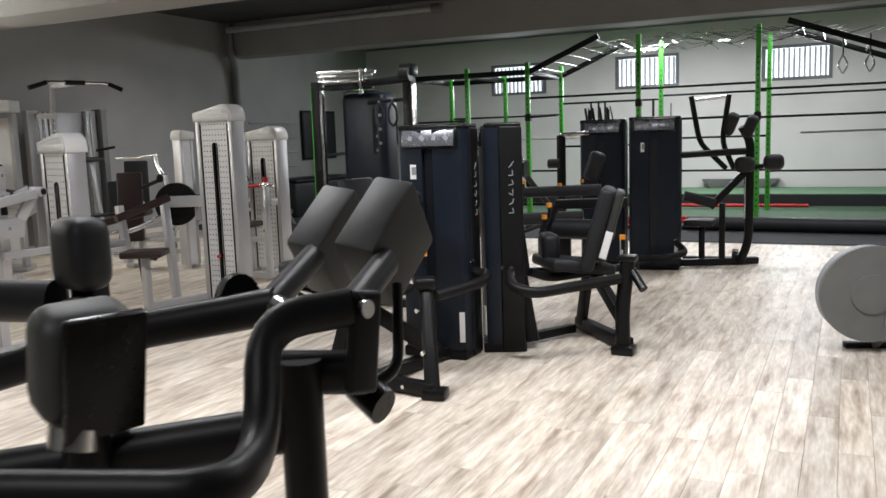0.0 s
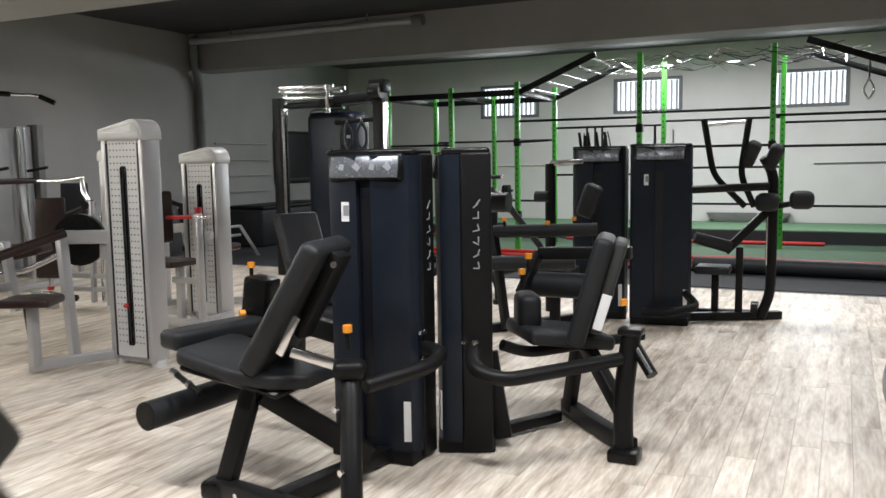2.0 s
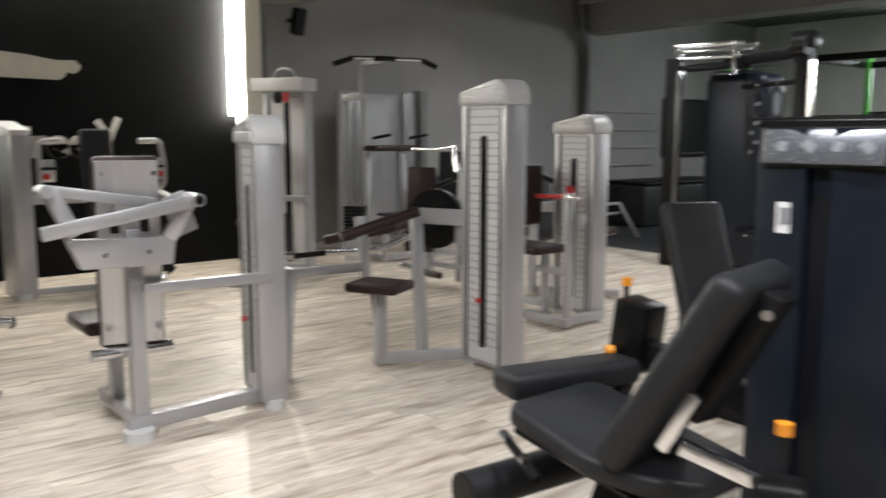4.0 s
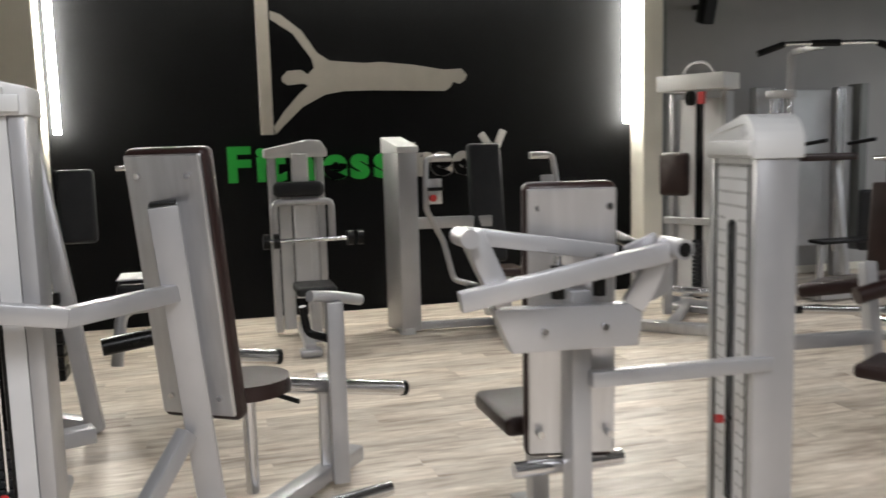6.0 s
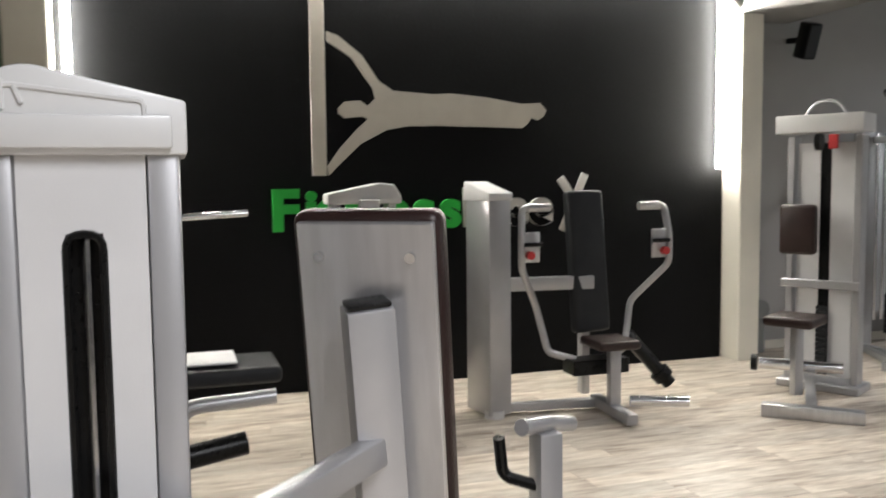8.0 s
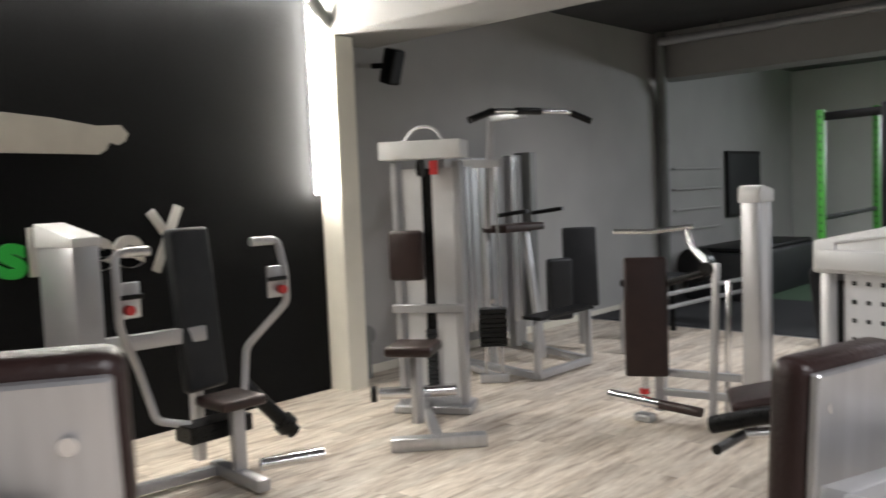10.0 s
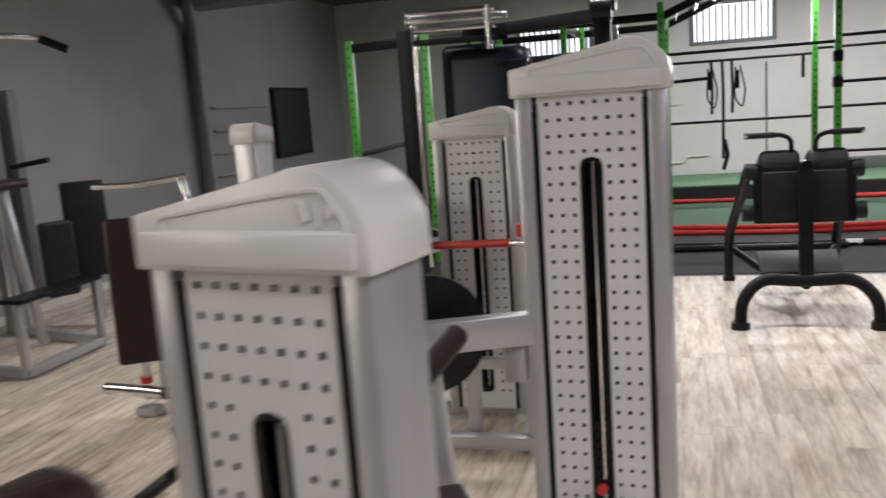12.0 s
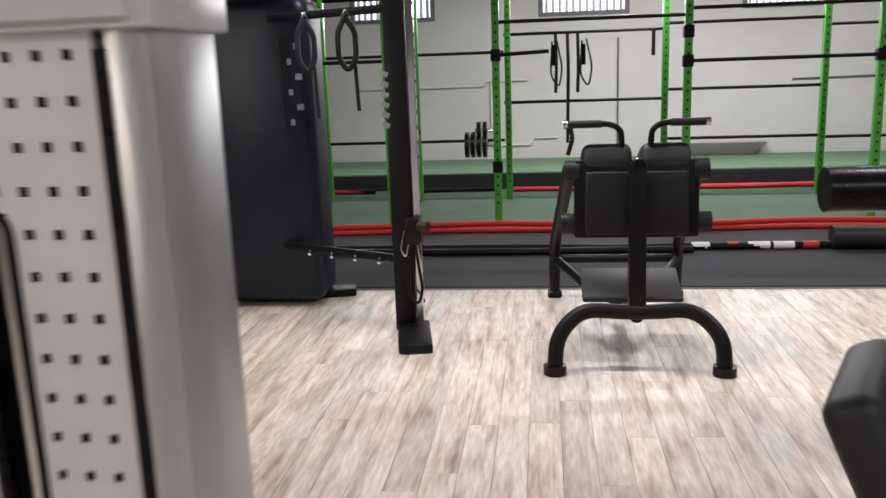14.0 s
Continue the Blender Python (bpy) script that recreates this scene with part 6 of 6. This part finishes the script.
    # suspension straps
    s = thing("suspension_trainer", (-4.0, F, 0.8), "black suspension straps hanging from the rig bar", "strap", "hanging straps")
    for x, z0 in ((-4.36, 1.3), (-4.22, 0.7), (-4.1, 1.3)):
        tb(s, "strap", [(x, B, 2.0), (x + 0.01, B - 0.02, 1.6), (x, B - 0.02, z0)], 0.02, VINYL, 0.1, 6)
    for x in (-4.4, -4.05):
        tb(s, "foot_loop", [(x, B - 0.03, 1.9), (x - 0.02, B - 0.03, 1.5), (x + 0.08, B - 0.03, 1.35), (x + 0.12, B - 0.03, 1.6), (x + 0.05, B - 0.03, 1.92)], 0.011, VINYL, 0.08, 6)
        tb(s, "grip", [(x + 0.02, B - 0.03, 1.62), (x + 0.02, B - 0.03, 1.86)], 0.024, BLACK_PLASTIC, 0)
    tb(s, "tail", [(-4.2, B, 0.95), (-4.16, B - 0.03, 0.75), (-4.22, B - 0.03, 0.55)], 0.028, VINYL, 0.05, 8)
    h = thing("hanging_handle", (-3.2, B, 1.6), "black strap handle hanging from the rig bar", "strap", "hanging straps")
    tb(h, "grip", [(-3.22, B, 2.0), (-3.22, B, 1.7)], 0.022, VINYL, 0)
    for x in (-0.15, 0.2):
        g = thing("gym_ring", (x, F, 2.1), "dark ring handle hanging from the rig", "strap", "hanging straps")
        tb(g, "strap", [(x, F, 2.72), (x, F, 2.45)], 0.012, VINYL, 0, 6)
        tb(g, "ring", [(x, F, 2.45), (x - 0.07, F, 2.3), (x, F, 2.16), (x + 0.07, F, 2.3), (x, F, 2.44)], 0.013, STEEL, 0.06, 8)


rig()


# ---- ropes on the rubber floor ----
def rope(name, y, x0, x1, r, mat, label, wave, seed, z=0.02, group="battle ropes"):
    random.seed(seed)
    t = thing(name, ((x0 + x1) / 2, y, z), label, "rope", group)
    pts = []
    x = x0
    k = 0
    while x < x1:
        pts.append((x, y + wave * math.sin(k * 0.9 + seed) + random.uniform(-0.02, 0.02), z + r))
        x += 0.45
        k += 1
    tb(t, "strand", pts, r, mat, 0.2, 10)
    return t, pts


for k in range(3):
    rope("red_rope", 13.35 + 0.07 * k, -7.6, 2.2, 0.026, RED, "long red battle rope lying across the rubber floor", 0.05, 3 + k)
rope("red_rope", 13.4, -7.6, 1.2, 0.026, RED, "long red battle rope lying across the rubber floor", 0.07, 9, 0.07)
for k, (a, b) in enumerate(((-7.8, -6.6), (-4.9, -3.9), (-2.9, -0.2))):
    for j in range(2):
        rope("red_rope", 16.15 + 0.07 * j, a, b, 0.028, RED, "red battle rope lying along the platform step", 0.03, 20 + k + j, 0.022)
for a, b in ((-9.0, -6.7), (-6.5, -5.0)):
    rope("dark_rope", 16.2, a, b, 0.03, BLACK, "black battle rope end along the platform step", 0.03, 31, 0.022)
t, pts = rope("battle_rope", 12.5, -8.2, -1.5, 0.032, BLACK, "thick black battle rope lying straight", 0.02, 40)
rope("battle_rope", 12.36, -8.2, -3.2, 0.03, BLACK, "thick black battle rope lying straight", 0.02, 43)
for a, b, mt in ((-2.95, -2.86, REDP), (-2.78, -2.6, WHITE), (-2.57, -2.4, WHITE), (-2.33, -2.2, REDP), (-3.25, -3.1, WHITE)):
    tb(t, "sleeve_print", [(a, 12.5 + 0.004, 0.055), (b, 12.5 + 0.004, 0.055)], 0.033, mt, 0, 10)
roll = thing("foam_roll", (-0.6, 12.45, 0.02), "thick black rolled mat lying on the rubber floor", "mat")
tb(roll, "roll", [(-2.1, 12.5, 0.12), (1.4, 12.35, 0.12)], 0.1, VINYL, 0, 20)
box = thing("grey_ramp", (-2.0, 18.0, 0.26), "low grey trapezoid block against the window wall", "step")
part("body", prism_bm([(-2.55, 0.25), (-1.45, 0.25), (-1.25, 0.42), (-2.75, 0.42)], "y", 18.0, 18.18, 0.005), PIPE, box)
# cable trunking and pipe runs on the window wall
tr = thing("wall_conduit", (-4.8, 18.17, 0.5), "thin pale cable conduit on the window wall", "conduit")
tb(tr, "run", [(-7.3, 18.18, 1.35), (-5.4, 18.18, 1.35), (-5.4, 18.18, 1.42), (-4.75, 18.18, 1.42)], 0.012, CREAM, 0.02, 6)
tb(tr, "run", [(-5.3, 18.18, 1.42), (-5.3, 18.18, 0.45), (-4.7, 18.18, 0.45), (-4.65, 18.18, 0.55), (-4.3, 18.18, 0.55)], 0.012, CREAM, 0.02, 6)
tb(tr, "run", [(-3.4, 18.18, 0.4), (-3.4, 18.18, 2.0)], 0.014, PIPE, 0.02, 6)
tb(tr, "run", [(-0.9, 18.18, 1.32), (2.5, 18.18, 1.36)], 0.012, PIPE, 0.02, 6)
hp = thing("wall_hatch", (-8.4, 18.16, 0.6), "narrow grey service hatch in the window wall", "hatch")
bx(hp, "panel", (-8.2, 18.185, 1.2), (0.16, 0.03, 1.3), PIPE, None, 0.004)
dk = thing("dark_cabinet", (-9.6, 14.0, 0), "low black storage unit against the grey wall", "cabinet")
bx(dk, "body", (-9.95, 14.6, 0.34), (0.9, 2.6, 0.66), VINYL, None, 0.05, 3)
bx(dk, "lid", (-9.95, 14.6, 0.7), (0.84, 2.4, 0.06), BLACK, None, 0.04, 3)
# shadow-like stripes on the side wall, built as thin bars in wall paint
for k in range(4):
    st = thing("wall_rail", (-10.66, 14.3, 0.9 + 0.32 * k), "thin wall-coloured bar standing in for a shadow-like stripe on the wall", "rail", "wall rails")
    bx(st, "rail", (-10.68, 14.3, 0.95 + 0.3 * k), (0.03, 1.5, 0.03), WALL)


# ---- laminate planks ----
PW, PL = 0.142, 1.22
random.seed(11)
pm = bpy.data.meshes.new("plank")
b0 = box_bm((0, 0, 0), (PW - 0.0012, PL - 0.0012, 0.01), None, 0.0012)
b0.to_mesh(pm)
b0.free()
pm.materials.append(PLANK)
floor_ob = bpy.data.objects["floor"]
verts, faces = [], []
count = 0
xi = 0
x = -10.55
while x < 5.0:
    off = random.uniform(0, PL)
    y = -4.2 - off
    while y < 11.25:
        a, b = max(y, -4.2), min(y + PL, 11.255)
        if b - a > 0.03:
            cx, cy = x + PW / 2, (a + b) / 2
            near = (-3.4 < cx < 0.4 and 2.6 < cy < 7.4) or (-5.6 < cx < -2.6 and 7.4 < cy < 10.6)
            if near and b - a > PL - 0.01 and count < 300:
                p = new("plank", pm)
                p.parent = floor_ob
                p.location = (cx, cy, -0.005)
                count += 1
            else:
                i0 = len(verts)
                for zz in (-0.01, 0.0):
                    g = 0.0006
                    verts += [(x + g, a + g, zz), (x + PW - g, a + g, zz), (x + PW - g, b - g, zz), (x + g, b - g, zz)]
                faces += [(i0 + 4, i0 + 5, i0 + 6, i0 + 7), (i0, i0 + 1, i0 + 5, i0 + 4), (i0 + 1, i0 + 2, i0 + 6, i0 + 5), (i0 + 2, i0 + 3, i0 + 7, i0 + 6), (i0 + 3, i0, i0 + 4, i0 + 7)]
        y += PL
    x += PW
me = bpy.data.meshes.new("plank_field")
me.from_pydata(verts, [], faces)
me.materials.append(PLANK)
pf = new("plank_field", me)
pf.parent = floor_ob
tagged(pf, kind="stuff")
